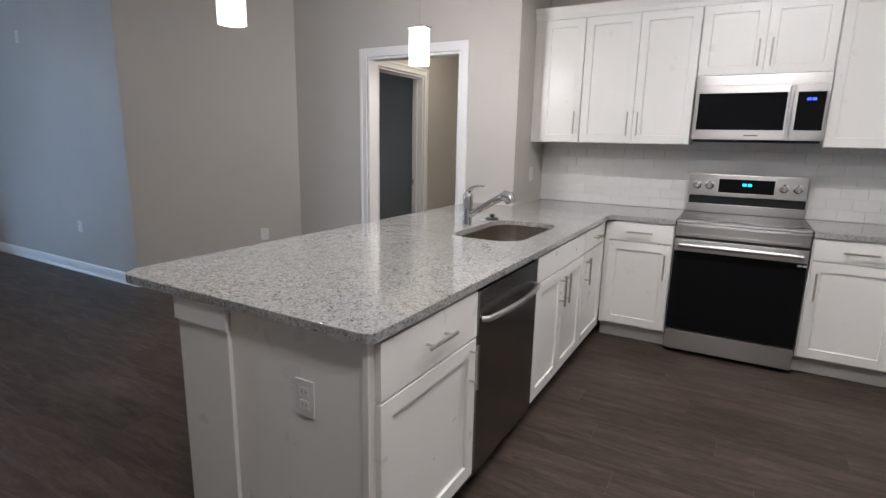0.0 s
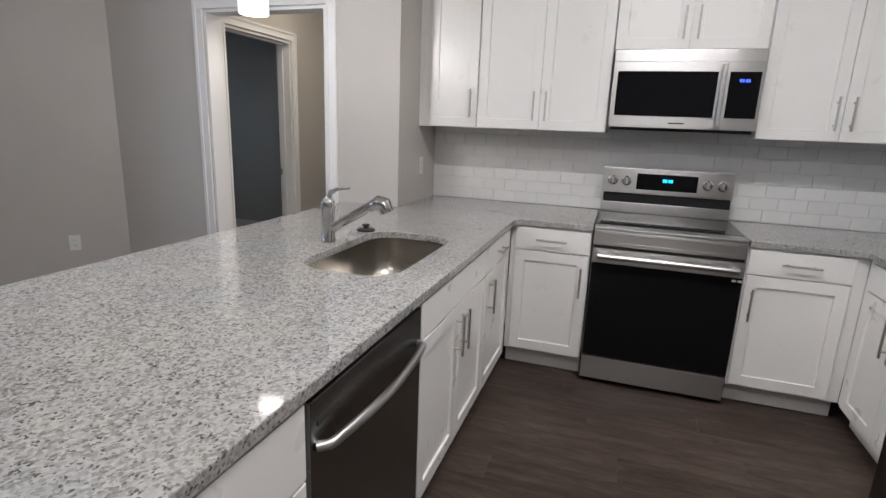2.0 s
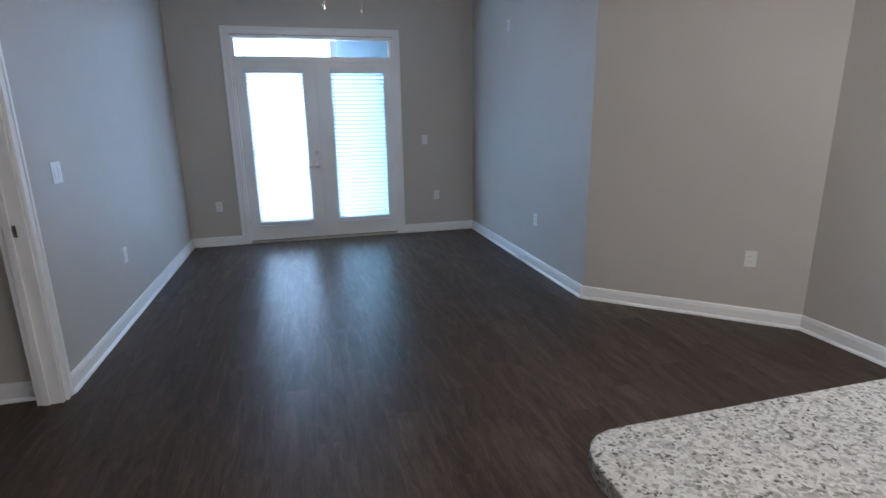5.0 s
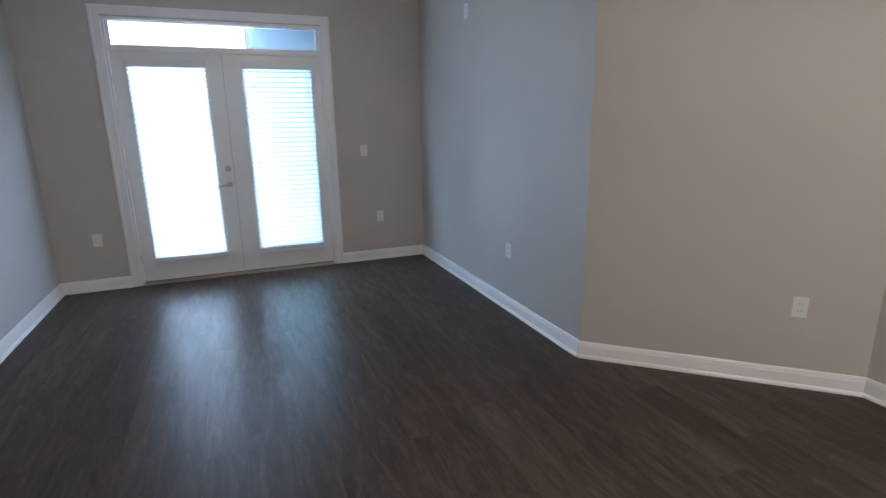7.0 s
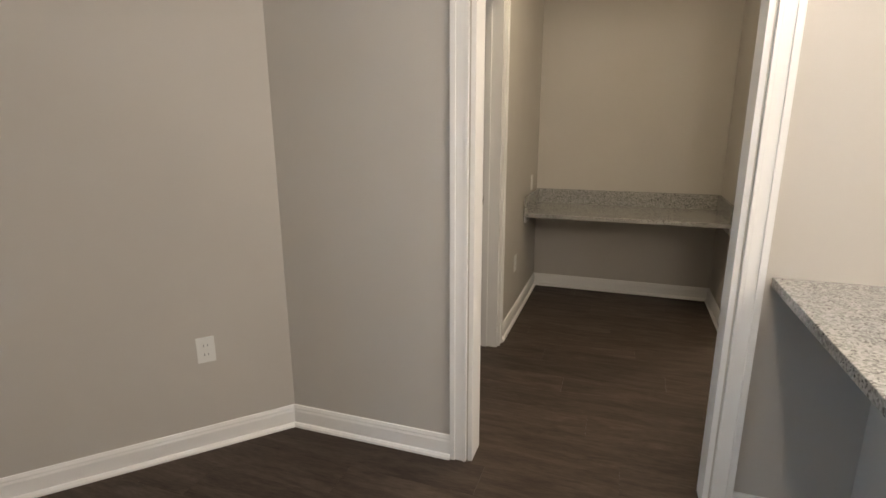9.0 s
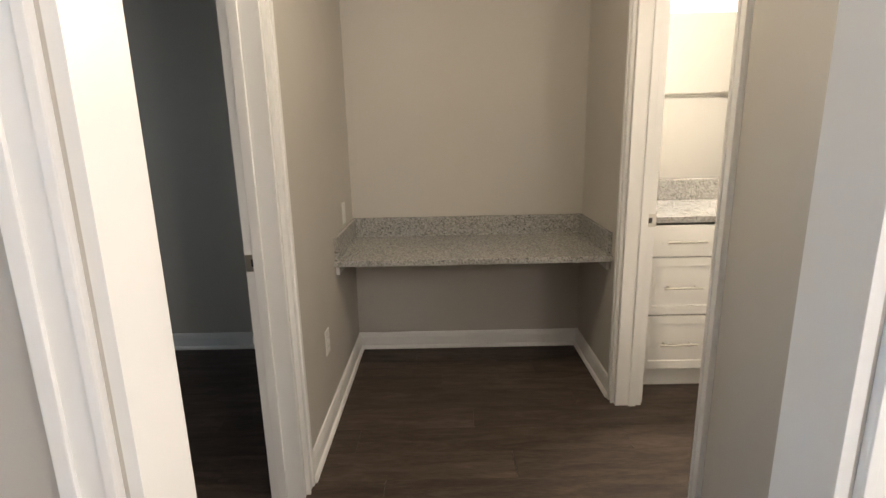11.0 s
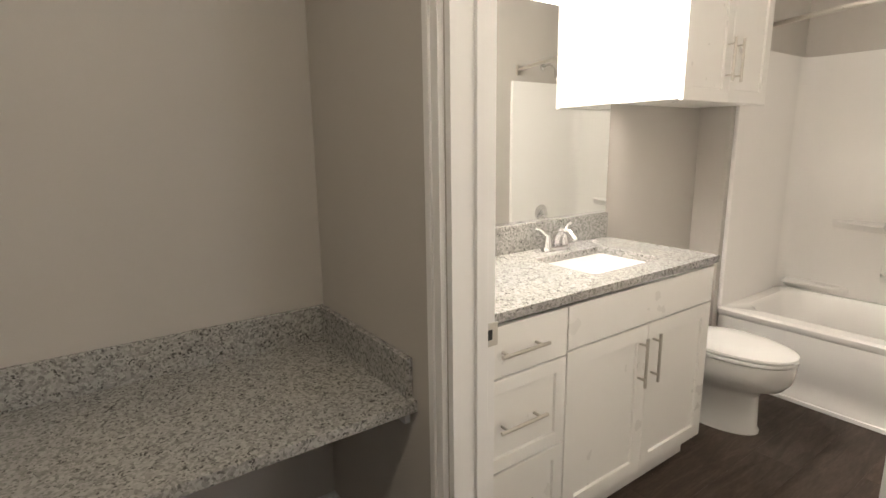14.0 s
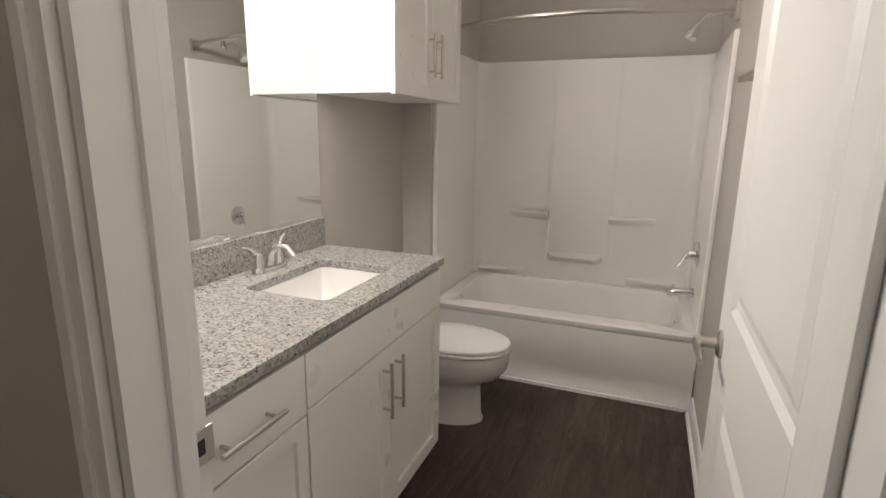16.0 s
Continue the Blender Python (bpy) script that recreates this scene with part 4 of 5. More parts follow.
# ---- kitchen: wall cabinets ----
UB, UT, UY = 1.412, 2.325, 7.672


def wall_cabinet(m, u0, u1, z0, z1, doors, label, depth=0.326):
    ob = thing("wall_cabinet", m @ Vector(((u0 + u1) / 2, depth / 2, z0)), label, "cabinet", "kitchen wall cabinets")
    part("body", box(u0 + 0.0005, u1 - 0.0005, 0.001, depth, z0, z1, 0, None, m), CAB, ob)
    for a, b, hu, hz in doors:
        opening_front(ob, "door", a, b, z0 + 0.003, z1 - 0.004, m, (hu, hz, 0.17, True) if hu is not None else None)
    return ob


mu = facing(0, UY, 0)
wall_cabinet(mu, -1.15, -0.792, UB, UT, [(-1.115, -0.794, -0.832, 1.562)], "white shaker wall cabinet with one door")
wall_cabinet(mu, -0.792, -0.008, UB, UT, [(-0.790, -0.402, -0.438, 1.553), (-0.402, -0.010, -0.366, 1.553)], "white shaker wall cabinet with two doors, beside the microwave")
wall_cabinet(mu, -0.006, 0.760, 1.872, UT, [(-0.004, 0.378, 0.342, 2.005), (0.378, 0.758, 0.414, 2.005)], "white shaker cabinet above the microwave")
wall_cabinet(mu, 0.762, 1.573, UB, UT, [(0.764, 1.148, 1.112, 1.553), (1.148, 1.535, 1.184, 1.553)], "white shaker wall cabinet with two doors, by the corner")
mue = facing(1.574, 0, -90)
wall_cabinet(mue, -7.670, -6.56, UB, UT, [(-7.60, -7.09, -7.13, 1.553), (-7.09, -6.565, -7.05, 1.553)], "white shaker wall cabinet on the side wall")
muf = facing(1.30, 0, -90)
wall_cabinet(muf, -6.555, -5.63, 1.80, UT, [(-6.55, -6.093, -6.13, 1.93), (-6.093, -5.635, -6.055, 1.93)], "white shaker cabinet above the fridge", 0.598)
crown = thing("crown_trim", (0, 7.9, UT), "white flat crown trim on the wall cabinets", "trim", kind="structure")
CR = [(0, 0), (0.012, 0), (0.014, 0.03), (0.034, 0.07), (0.036, 0.085), (0, 0.085)]


def crown_run(p0, p1, out):
    ob = sweep("moulding", p0, p1, out, [(d, UT + 0.001 + z) for d, z in CR], CAB)
    ob.parent = crown
    ob.matrix_parent_inverse = crown.matrix_basis.inverted()


crown.matrix_basis = Matrix.Translation((0, 7.9, UT))
crown_run((-1.188, UY), (1.54, UY), (0, -1))
crown_run((1.574, 7.64), (1.574, 6.56), (-1, 0))
crown_run((1.30, 6.55), (1.30, 5.63), (-1, 0))
setting("trim_filler", box(-1.189, -1.1505, UY + 0.002, UY + 0.02, UB, UT), CAB, "white cabinet filler strip at the wall", "trim")

# ---- fridge ----
fr = thing("refrigerator", (1.5, 6.1, 0), "black stainless top-freezer refrigerator with pocket handles", "refrigerator")
F0, F1, FF = 5.672, 6.532, 1.122
part("body", box(FF + 0.085, 1.885, F0 + 0.008, F1 - 0.008, 0.03, 1.735, 0.006), DARKBODY, fr, "dark textured cabinet sides")
part("gasket", box(FF + 0.072, FF + 0.0845, F0 + 0.02, F1 - 0.02, 0.06, 1.72), BLACK, fr)
dl = part("fridge_door", box(FF, FF + 0.071, F0, F1, 0.055, 1.098, 0.012), FRIDGE, fr, "black stainless lower door")
du = part("freezer_door", box(FF, FF + 0.071, F0, F1, 1.150, 1.757, 0.012), FRIDGE, fr, "black stainless freezer door")
part("handle_pocket", box(FF + 0.030, FF + 0.070, F0 + 0.01, F1 - 0.01, 1.0985, 1.1495), DARKSTEEL, dl, "recessed pocket handle")
bm = bmesh.new()
for k in range(2):
    box(FF - 0.0008, FF + 0.0002, 6.13 + k * 0.03, 6.145 + k * 0.03, 1.665, 1.715, 0, bm)
part("badge", bm, DARKSTEEL, du)
for y in (F0 + 0.06, F1 - 0.06):
    part("foot", tube([(FF + 0.14, y, 0), (FF + 0.14, y, 0.032)], 0.02, None, 10), BLACK, fr)
part("kick_grille", box(FF + 0.06, FF + 0.075, F0 + 0.02, F1 - 0.02, 0.012, 0.05), BLACK, fr)

# ---- hall desk nook ----
desk = thing("built_in_desk", (-2.05, 9.6, 0.70), "speckled granite built-in desk top with low splashes on wall cleats", "desk")
part("desk_top", box(-2.748, -1.352, 9.290, 9.878, 0.706, 0.737, 0.003), GRANITE, desk)
part("back_splash", box(-2.748, -1.352, 9.8785, 9.898, 0.706, 0.852, 0.002), GRANITE, desk)
part("side_splash", box(-2.748, -2.728, 9.312, 9.878, 0.7375, 0.852, 0.002), GRANITE, desk)
part("side_splash", box(-1.372, -1.352, 9.312, 9.878, 0.7375, 0.852, 0.002), GRANITE, desk)
for x0, x1 in ((-2.749, -2.731), (-1.369, -1.351)):
    part("cleat", box(x0, x1, 9.330, 9.87, 0.656, 0.7055, 0.002), TRIM, desk, "white painted wall cleat")

# ---- bathroom ----
VF, VT = 9.283, 0.934
mv = facing(0, VF, 0)
van = thing("vanity_cabinet", (-0.55, 9.55, 0), "white shaker bathroom vanity with three drawers and two doors", "vanity")
part("body", box(-1.222, 0.100, 0.001, 0.555, 0.115, 0.75, 0, None, mv), CAB, van)
part("toe_kick", box(-1.222, 0.100, 0.06, 0.075, 0, 0.114, 0, None, mv), CAB, van)
opening_front(van, "flat", -1.195, -0.800, 0.735, 0.892, mv, (-1.01, 0.812, 0.19, False))
opening_front(van, "drawer", -1.195, -0.800, 0.43, 0.728, mv, (-1.01, 0.578, 0.19, False))
opening_front(van, "drawer", -1.195, -0.800, 0.13, 0.423, mv, (-1.01, 0.275, 0.19, False))
opening_front(van, "flat", -0.797, 0.092, 0.745, 0.892, mv, None)
opening_front(van, "door", -0.797, -0.352, 0.13, 0.738, mv, (-0.40, 0.605, 0.19, True))
opening_front(van, "door", -0.352, 0.092, 0.13, 0.738, mv, (-0.318, 0.605, 0.19, True))
BS = (-0.535, -0.105, 9.375, 9.685)
vt = thing("granite_countertop", (-0.55, 9.55, VT - 0.03), "polished speckled granite vanity top with a backsplash", "countertop")
part("slab", slab([(-1.223, 9.262), (0.126, 9.262), (0.126, 9.843), (-1.223, 9.843)], [round_rect(*BS, 0.03)[::-1]], VT - 0.03, VT, 0.003), GRANITE, vt)
part("back_splash", box(-1.223, 0.126, 9.822, 9.843, VT + 0.0005, 1.054, 0.002), GRANITE, vt)
basin = thing("bathroom_basin", (-0.33, 9.52, 0.76), "white ceramic undermount rectangular basin", "basin")
loops = []
for i, z, r in ((-0.012, VT - 0.031, 0.03), (0.003, VT - 0.031, 0.03), (0.012, 0.83, 0.035), (0.03, 0.79, 0.04), (0.07, 0.772, 0.04), (0.11, 0.768, 0.02)):
    loops.append([(x, y, z) for x, y in round_rect(BS[0] + i, BS[1] - i, BS[2] + i, BS[3] - i, r)])
part("bowl", loft(loops, None, False, True), CERAMIC, basin, "", True)
part("drain", turned([(0.022, 0), (0.022, 0.003), (0.012, 0.004)], (-0.318, 9.53, 0.768)), CHROME, basin, "", True)
bt = thing("bathroom_faucet", (-0.318, 9.76, VT), "chrome two-handle centerset bathroom faucet", "faucet")
bx, by = -0.318, 9.76
base = loft([[(x, y, z) for x, y in round_rect(bx - 0.08 + i, bx + 0.08 - i, by - 0.027 + i, by + 0.027 - i, 0.026 - i)] for i, z in ((0, VT), (0, VT + 0.012), (0.006, VT + 0.020))], None, True, True)
part("base_plate", base, CHROME, bt, "", True)
part("spout", tube([(bx, by, VT + 0.01), (bx, by - 0.005, VT + 0.06), (bx, by - 0.035, VT + 0.09), (bx, by - 0.08, VT + 0.088), (bx, by - 0.11, VT + 0.06)], [0.017, 0.015, 0.013, 0.012, 0.011], None, 16), CHROME, bt, "", True)
for s in (-1, 1):
    hx = bx + s * 0.052
    bm = turned([(0.021, 0.015), (0.019, 0.035), (0.013, 0.06), (0.010, 0.072), (0.003, 0.075)], (hx, by, VT), None, 20)
    tube([(hx, by, VT + 0.066), (hx + s * 0.035, by + 0.012, VT + 0.098), (hx + s * 0.062, by + 0.018, VT + 0.105)], [0.008, 0.006, 0.008], bm, 10)
    part("handle", bm, CHROME, bt, "", True)

mirror = thing("wall_mirror", (-0.55, 9.84, 1.06), "frameless wall mirror above the vanity", "mirror")
part("glass", box(-1.218, 0.124, 9.837, 9.8435, 1.064, 1.965, 0.0015), MIRROR, mirror)
part("channel", box(-1.218, 0.124, 9.834, 9.8445, 1.0545, 1.066, 0.001), CHROME, mirror, "thin chrome bottom channel")
vl = thing("vanity_light", (-0.5, 9.80, 2.06), "lit frosted glass vanity light bar above the mirror", "wall light")
part("back_plate", box(-0.95, -0.05, 9.815, 9.8445, 2.06, 2.17, 0.004), NICKEL, vl)
part("diffuser", box(-0.93, -0.07, 9.70, 9.8145, 2.03, 2.15, 0.02), LAMPGLASS, vl, "glowing frosted glass diffuser").visible_shadow = False

wc = thing("bathroom_wall_cabinet", (0.51, 9.68, 1.57), "white shaker wall cabinet with two doors above the toilet", "cabinet")
mc = facing(0, 9.500, 0)
part("body", box(0.130, 0.888, 0.001, 0.343, 1.575, 2.30, 0.001, None, mc), CAB, wc)
opening_front(wc, "door", 0.132, 0.509, 1.570, 2.295, mc, (0.470, 1.755, 0.19, True))
opening_front(wc, "door", 0.509, 0.886, 1.570, 2.295, mc, (0.548, 1.755, 0.19, True))

# toilet
to = thing("toilet", (0.53, 9.45, 0), "white ceramic two-piece toilet with closed lid", "toilet")
TX = 0.53


def egg(cy, half, front, back, z, n=36):
    """An egg-shaped loop, longer towards -y."""
    out = []
    for k in range(n):
        a = 2 * math.pi * k / n
        s, c = math.sin(a), math.cos(a)
        out.append((TX + half * c, cy + (back if s > 0 else front) * s, z))
    return out


loops = [egg(9.42, 0.118, 0.222, 0.16, 0.0), egg(9.42, 0.118, 0.222, 0.16, 0.015), egg(9.42, 0.112, 0.212, 0.16, 0.03), egg(9.42, 0.108, 0.205, 0.165, 0.19), egg(9.41, 0.122, 0.225, 0.17, 0.225), egg(9.39, 0.160, 0.275, 0.19, 0.255), egg(9.38, 0.180, 0.298, 0.20, 0.30), egg(9.38, 0.187, 0.307, 0.21, 0.36), egg(9.38, 0.185, 0.305, 0.21, 0.385)]
part("bowl", loft(loops, None, True, True), CERAMIC, to, "", True)
loops = [egg(9.38, 0.184, 0.305, 0.21, 0.387), egg(9.38, 0.190, 0.312, 0.215, 0.392), egg(9.38, 0.190, 0.312, 0.215, 0.402), egg(9.38, 0.184, 0.305, 0.21, 0.407)]
part("seat", loft(loops, None, True, True), CERAMIC, to, "", True)
loops = [egg(9.38, 0.184, 0.307, 0.21, 0.410), egg(9.38, 0.189, 0.313, 0.215, 0.416), egg(9.38, 0.186, 0.310, 0.213, 0.426), egg(9.38, 0.16, 0.27, 0.19, 0.434), egg(9.38, 0.07, 0.12, 0.09, 0.438)]
part("lid", loft(loops, None, True, True), CERAMIC, to, "", True)
part("tank", box(TX - 0.21, TX + 0.21, 9.65, 9.83, 0.385, 0.655, 0.025), CERAMIC, to, "", True)
part("tank_lid", box(TX - 0.22, TX + 0.22, 9.64, 9.838, 0.6555, 0.685, 0.012), CERAMIC, to, "", True)

# tub with its surround
T0, TB, TS, TN = 1.0, 1.795, 8.21, 9.665
tub = thing("bathtub", (1.4, 8.93, 0), "white acrylic alcove bathtub with moulded wall surround and soap ledges", "bathtub")
RIM = 0.438
loops = []
for a, b, c, z, r in ((0.0, 0, 0, RIM, 0.03), (0.085, 0.05, 0.07, RIM, 0.14), (0.10, 0.06, 0.085, RIM - 0.02, 0.16), (0.13, 0.09, 0.13, 0.22, 0.17), (0.17, 0.13, 0.18, 0.12, 0.16), (0.26, 0.2, 0.3, 0.10, 0.09)):
    loops.append([(x, y, z) for x, y in round_rect(T0 + a, TB - b, TS + c, TN - c * 1.2, r if a else 0.002)])
part("basin", loft(loops, None, False, True), TUBWHITE, tub, "", True)
bm = bmesh.new()
rows = [[(T0 + d, y, z) for y in (TS, TN)] for d, z in ((0.018, 0.0), (0.018, 0.035), (0.022, 0.05), (0.022, 0.14), (0.006, 0.17), (0.004, 0.388), (-0.008, 0.403), (-0.010, 0.426), (0.002, 0.4385), (0.02, 0.4385))]
vs = [[bm.verts.new(p) for p in row] for row in rows]
for a, b in zip(vs, vs[1:]):
    bm.faces.new((a[0], b[0], b[1], a[1]))
bmesh.ops.recalc_face_normals(bm, faces=bm.faces)
part("apron", bm, TUBWHITE, tub, "", True)
part("caulk_strip", box(T0 + 0.004, T0 + 0.0175, TS + 0.03, TN, 0.0, 0.022, 0.004), TRIM, tub, "white floor moulding along the tub")
SZ = 1.888
bm = bmesh.new()
prof = rounded([(T0 - 0.012, TS - 0.003, 0), (TB + 0.002, TS - 0.003, 0.0), (TB + 0.002, TN + 0.003, 0), (T0 - 0.012, TN + 0.003, 0), (T0 - 0.012, TN - 0.018, 0.012), (TB - 0.02, TN - 0.018, 0.09), (TB - 0.02, TS + 0.018, 0.09), (T0 - 0.012, TS + 0.018, 0.012)])
part("surround", slab(prof, [], RIM + 0.001, SZ, 0.006), TUBWHITE, tub, "glossy moulded white surround", True)
bm = bmesh.new()
for y in (8.725, 9.14):
    box(TB - 0.026, TB - 0.0195, y - 0.012, y + 0.012, 0.62, SZ - 0.03, 0.003, bm)
part("raised_rib", bm, TUBWHITE, tub)


def ledge(y0, y1, z, fall):
    """A shallow moulded soap ledge, tapering to one end where fall is not 0."""
    x, rows = TB - 0.02, []
    for k in range(13):
        s = k / 12
        w = (s if fall > 0 else 1 - s) if fall else min(1, 8 * s * (1 - s))
        d = 0.004 + 0.075 * w ** 0.8
        y = y0 + (y1 - y0) * s
        rows.append([(x + 0.004, y, z + 0.010 + 0.006 * w), (x - d * 0.55, y, z + 0.004 + 0.003 * w), (x - d, y, z), (x - d, y, z - 0.01), (x - d * 0.5, y, max(z - 0.03, 0.441)), (x + 0.004, y, max(z - 0.055, 0.440))])
    bm = bmesh.new()
    vs = [[bm.verts.new(p) for p in r] for r in rows]
    for a, b in zip(vs, vs[1:]):
        for k in range(5):
            bm.faces.new((a[k], a[k + 1], b[k + 1], b[k]))
    bm.faces.new(vs[0])
    bm.faces.new(vs[-1])
    bmesh.ops.recalc_face_normals(bm, faces=bm.faces)
    part("soap_ledge", bm, TUBWHITE, tub, "", True)


ledge(9.13, 9.40, 0.905, -1)
ledge(8.46, 8.74, 0.895, 1)
ledge(8.765, 9.13, 0.618, 0)
ledge(9.27, 9.61, 0.49, 1)
ledge(8.26, 8.60, 0.49, -1)
part("overflow", turned([(0.034, 0), (0.034, 0.006), (0.026, 0.012), (0.003, 0.013)], (0, 0, 0), None, 24, Matrix.Translation((1.35, TS + 0.094, 0.355)) @ pose(0, 0, 0, -90)), CHROME, tub, "chrome overflow plate", True)
sp = thing("tub_spout", (1.35, TS + 0.02, 0.55), "chrome tub spout with diverter", "tub spout")
part("pipe", tube([(1.35, TS + 0.018, 0.56), (1.35, TS + 0.09, 0.56), (1.35, TS + 0.135, 0.553), (1.35, TS + 0.148, 0.535)], [0.026, 0.024, 0.022, 0.018], None, 18), CHROME, sp, "", True)
part("diverter", tube([(1.35, TS + 0.128, 0.575), (1.35, TS + 0.128, 0.598)], [0.005, 0.008], None, 10), CHROME, sp)
vv = thing("shower_valve", (1.35, TS + 0.02, 0.76), "chrome round shower valve with a curved lever", "shower valve")
part("escutcheon", turned([(0.075, 0), (0.075, 0.004), (0.055, 0.012), (0.028, 0.016), (0.026, 0.045), (0.018, 0.055), (0.003, 0.056)], (0, 0, 0), None, 32, Matrix.Translation((1.35, TS + 0.018, 0.78)) @ pose(0, 0, 0, -90)), CHROME, vv, "", True)
part("lever", tube([(1.35, TS + 0.06, 0.78), (1.34, TS + 0.085, 0.765), (1.325, TS + 0.10, 0.73), (1.32, TS + 0.125, 0.70)], [0.013, 0.012, 0.010, 0.008], None, 12), CHROME, vv, "", True)
sh = thing("wall_shower", (1.35, TS + 0.1, 1.95), "chrome shower head on a bent arm", "shower head")
part("arm", tube([(1.35, TS - 0.002, 2.02), (1.35, TS + 0.07, 2.03), (1.35, TS + 0.12, 2.01), (1.35, TS + 0.15, 1.975)], 0.009, None, 12), CHROME, sh, "", True)
part("flange", turned([(0.03, 0), (0.028, 0.006), (0.012, 0.012)], (0, 0, 0), None, 24, Matrix.Translation((1.35, TS - 0.004, 2.02)) @ pose(0, 0, 0, -90)), CHROME, sh, "", True)
part("head", tube([(1.35, TS + 0.145, 1.982), (1.35, TS + 0.16, 1.955), (1.35, TS + 0.178, 1.925), (1.35, TS + 0.186, 1.913)], [0.013, 0.022, 0.036, 0.035], None, 22), CHROME, sh, "", True)
rod = thing("shower_curtain_rod", (1.05, 8.93, 1.96), "curved satin nickel shower curtain rod between two wall flanges", "curtain rod")
part("bar", tube([(1.07 - 0.20 * math.sin(math.pi * k / 20), TS - 0.003 + (TN + 0.003 - TS) * k / 20, 1.975) for k in range(21)], 0.0125, None, 14), NICKEL, rod, "", True)
for y0, y1 in ((TS - 0.0045, TS + 0.018), (TN - 0.014, TN + 0.0045)):
    part("flange", box(1.045, 1.095, y0, y1, 1.935, 2.015, 0.006), NICKEL, rod)
tb = thing("towel_bar", (-0.05, 8.25, 1.61), "satin nickel towel bar on the wall behind the door", "towel bar")
part("bar", tube([(-0.36, 8.268, 1.61), (0.265, 8.268, 1.61)], 0.009, None, 14), NICKEL, tb, "", True)
for x in (-0.34, 0.25):
    part("post", turned([(0.022, 0), (0.022, 0.008), (0.012, 0.014), (0.012, 0.055), (0.016, 0.062), (0.016, 0.078), (0.003, 0.08)], (0, 0, 0), None, 20, Matrix.Translation((x, 8.2045, 1.61)) @ pose(0, 0, 0, -90)), NICKEL, tb, "", True)

# bathroom door, standing open against the wall
bd = thing("bathroom_door", (-0.78, 8.33, 0.01), "white moulded two-panel bathroom door standing open", "door", kind="")
dx0, dx1, dy0, dy1 = -1.200, -0.400, 8.296, 8.331
leaf = bmesh.new()
zr = (0.012, 0.22, 0.84, 1.045, 1.90, 2.03)
sx = (dx0, dx0 + 0.125, dx1 - 0.125, dx1)
box(sx[0], sx[1], dy0, dy1, zr[0], zr[5], 0.001, leaf)
box(sx[2], sx[3], dy0, dy1, zr[0], zr[5], 0.001, leaf)
for a, b in ((zr[0], zr[1]), (zr[2], zr[3]), (zr[4], zr[5])):
    box(sx[1], sx[2], dy0, dy1, a, b, 0, leaf)
leaf_ob = part("leaf", leaf, DOORWHITE, bd)
for a, b in ((zr[1], zr[2]), (zr[3], zr[4])):
    loops = []
    for i, d in ((0, 0.0), (0.012, -0.009), (0.03, -0.009), (0.055, -0.002)):
        loops.append([(sx[1] + i, dy1 + d, a + i), (sx[2] - i, dy1 + d, a + i), (sx[2] - i, dy1 + d, b - i), (sx[1] + i, dy1 + d, b - i)])
    part("moulded_panel", loft(loops), DOORWHITE, leaf_ob)
    part("rear_panel", box(sx[1], sx[2], dy0 + 0.004, dy0 + 0.012, a, b), DOORWHITE, leaf_ob)
lm = Matrix.Translation((dx1 + 0.06 - 0.12, dy1, 0.943))
part("rose", turned([(0.032, 0), (0.032, 0.006), (0.024, 0.012), (0.013, 0.014), (0.012, 0.045), (0.016, 0.050), (0.016, 0.058), (0.003, 0.06)], (0, 0, 0), None, 28, lm @ pose(0, 0, 0, -90)), NICKEL, bd, "satin nickel lever rose", True)
part("lever", tube([(0, 0.052, 0), (-0.035, 0.056, -0.002), (-0.11, 0.052, -0.01)], [0.010, 0.009, 0.007], None, 12, lm), NICKEL, bd, "satin nickel lever", True)
for z in (0.25, 1.10, 1.83):
    hg = part("hinge", tube([(dx0 - 0.004, dy1 + 0.006, z - 0.05), (dx0 - 0.004, dy1 + 0.006, z + 0.05)], 0.0075, None, 12), NICKEL, bd, "satin nickel hinge", True)
    lf = box(dx0 - 0.0375, dx0 - 0.006, dy1 + 0.0005, dy1 + 0.0028, z - 0.05, z + 0.05, 0.001)
    part("hinge_leaf", lf, NICKEL, hg)
    for k in (-0.032, 0.0, 0.032):
        part("screw", tube([(dx0 - 0.024, dy1 + 0.0027, z + k), (dx0 - 0.024, dy1 + 0.0040, z + k)], 0.0042, None, 10), STEEL, hg)

# ---- pieces: tiles and planks ----


def shared_mesh(name, bm, material):
    me = bpy.data.meshes.new(name)
    bm.to_mesh(me)
    bm.free()
    me.materials.append(material)
    return me


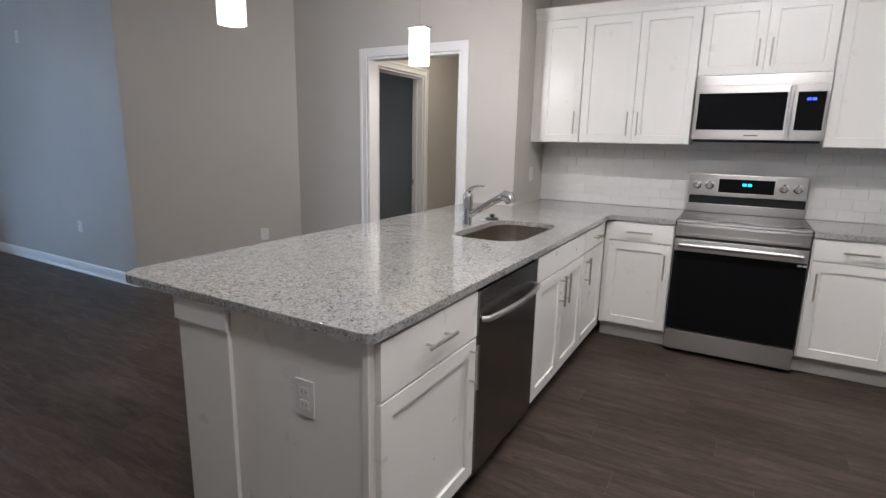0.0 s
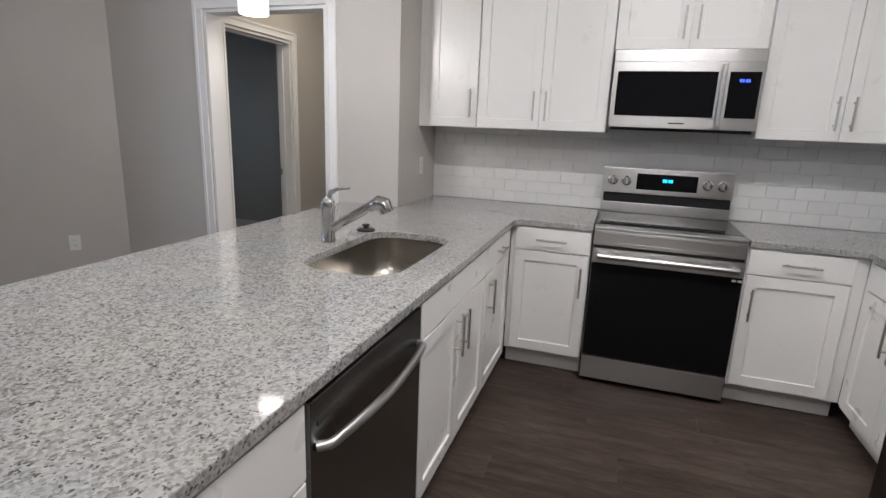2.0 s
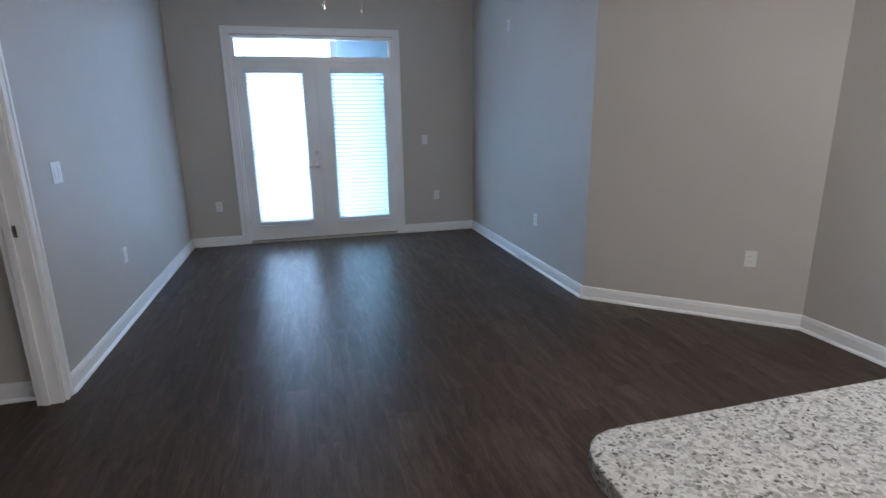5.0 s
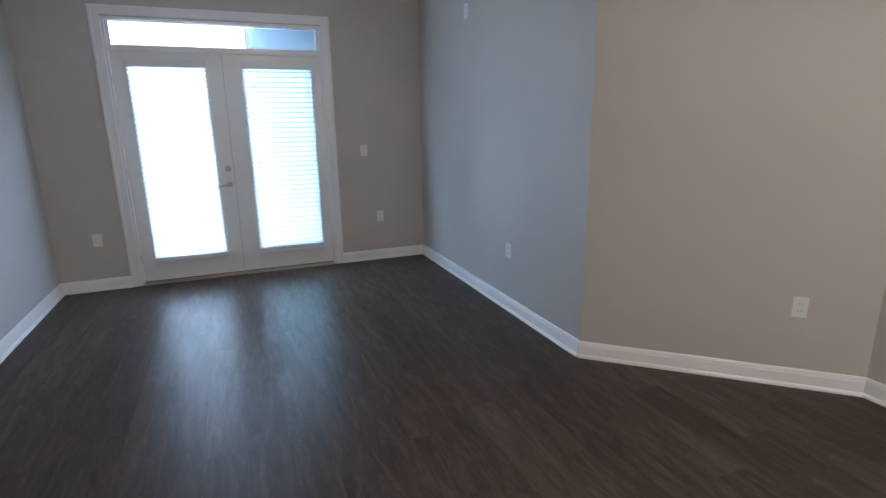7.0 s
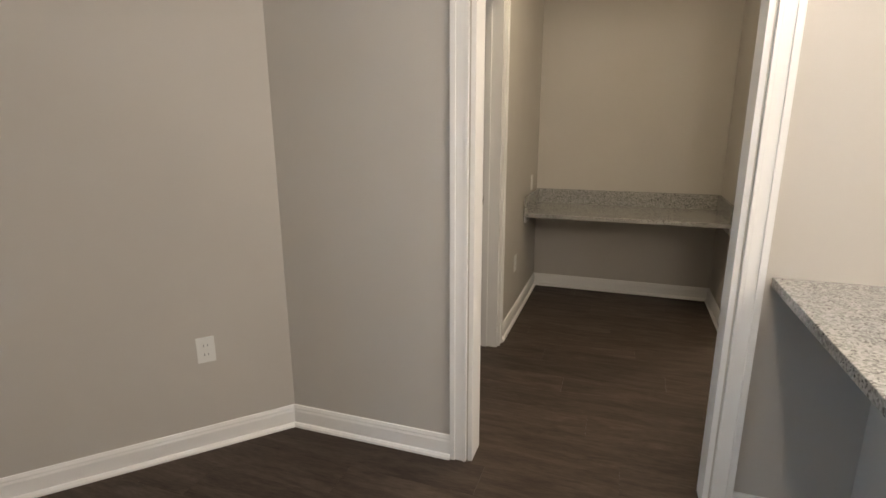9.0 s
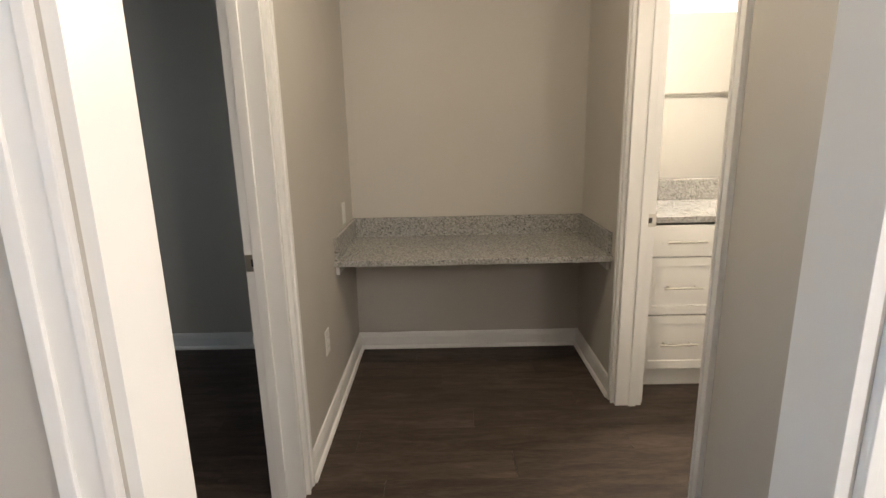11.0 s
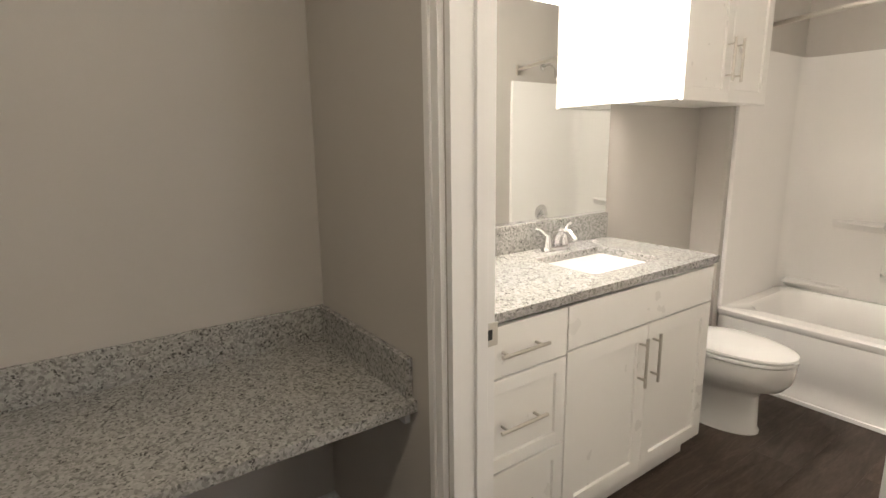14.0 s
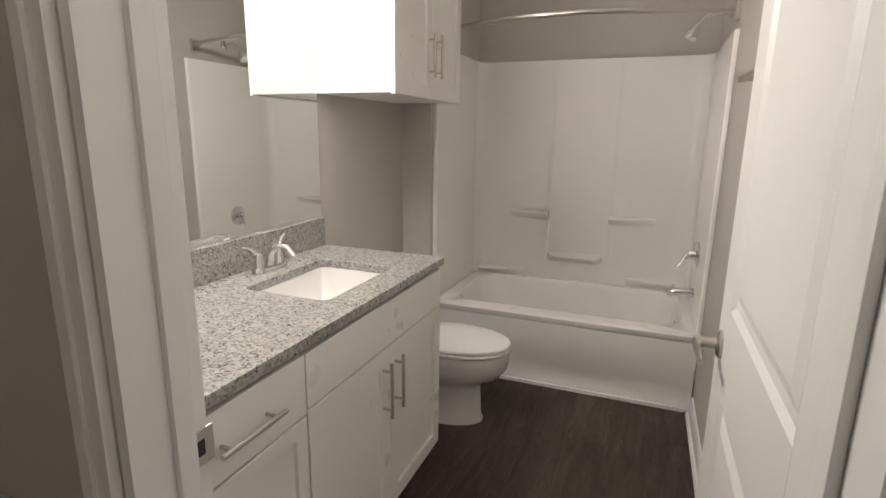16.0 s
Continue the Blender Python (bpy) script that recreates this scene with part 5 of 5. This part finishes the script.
def piece_box(sx, sy, sz, chamfer):
    """A thin piece whose upper edges are chamfered, its top at z = 0."""
    h = [(-sx / 2, -sy / 2), (sx / 2, -sy / 2), (sx / 2, sy / 2), (-sx / 2, sy / 2)]
    inner = [(x - math.copysign(chamfer, x), y - math.copysign(chamfer, y)) for x, y in h]
    return loft([[(x, y, -sz) for x, y in h], [(x, y, -chamfer) for x, y in h], [(x, y, 0) for x, y in inner]], None, False, True)


TW, TH = 0.1525, 0.0762
splash = {}
for name, m, length in (("backsplash_north", facing(-1.19, 8.0, 0), 3.09), ("backsplash_east", facing(1.90, 8.0, -90), 1.44)):
    back = part("backsplash", box(0, length, -0.005, -0.001, CT + 0.001, 1.50 if name.endswith("north") else UB, 0, None, m), GROUT)
    tagged(back, "glossy white subway tile backsplash", "backsplash", kind="structure")
    rows = 8 if name.endswith("north") else 6
    for r in range(rows):
        z0 = CT + 0.002 + r * TH
        start = 0 if r % 2 == 0 else -TW / 2
        k = 0
        while start + k * TW < length - 0.005:
            a, b = max(start + k * TW, 0.0) + 0.0011, min(start + (k + 1) * TW, length) - 0.0011
            k += 1
            if b - a < 0.01:
                continue
            key = round(b - a, 4)
            if key not in splash:
                splash[key] = shared_mesh("tile", piece_box(key, TH - 0.0022, 0.006, 0.0013), TILE)
            t = new("tile", splash[key])
            t.parent = back
            t.matrix_basis = m @ Matrix.Translation(((a + b) / 2, -0.010 + random.uniform(-0.0003, 0.0003), z0 + TH / 2)) @ pose(0, 0, 0, 90)

PW, PL = 0.181, 1.222
planks = {}


def reach(y):
    """How far the floor runs along x at this y."""
    if y < LY - 0.1:
        return -3.95, 1.95
    if y < BY + 0.05:
        return -7.38, 1.95
    if y < HY + 0.1:
        return -4.5, 1.95
    return -5.5, 1.95 if y < 8.05 else 1.1


row, y = 0, 1.45
while y < 9.96:
    lo, hi = reach(y)
    x = -8.0 + (row * 0.437 % 1) * PL
    while x < 2.6:
        a, b = max(x - PL / 2, lo), min(x + PL / 2, hi)
        if b - a > 0.03:
            size = round(b - a, 3)
            if size not in planks:
                planks[size] = shared_mesh("plank", piece_box(size - 0.0006, PW - 0.0004, 0.003, 0.0002), PLANK)
            p = new("plank", planks[size])
            p.parent = floor
            p.location = ((a + b) / 2, y, 0)
        x += PL
    y += PW
    row += 1
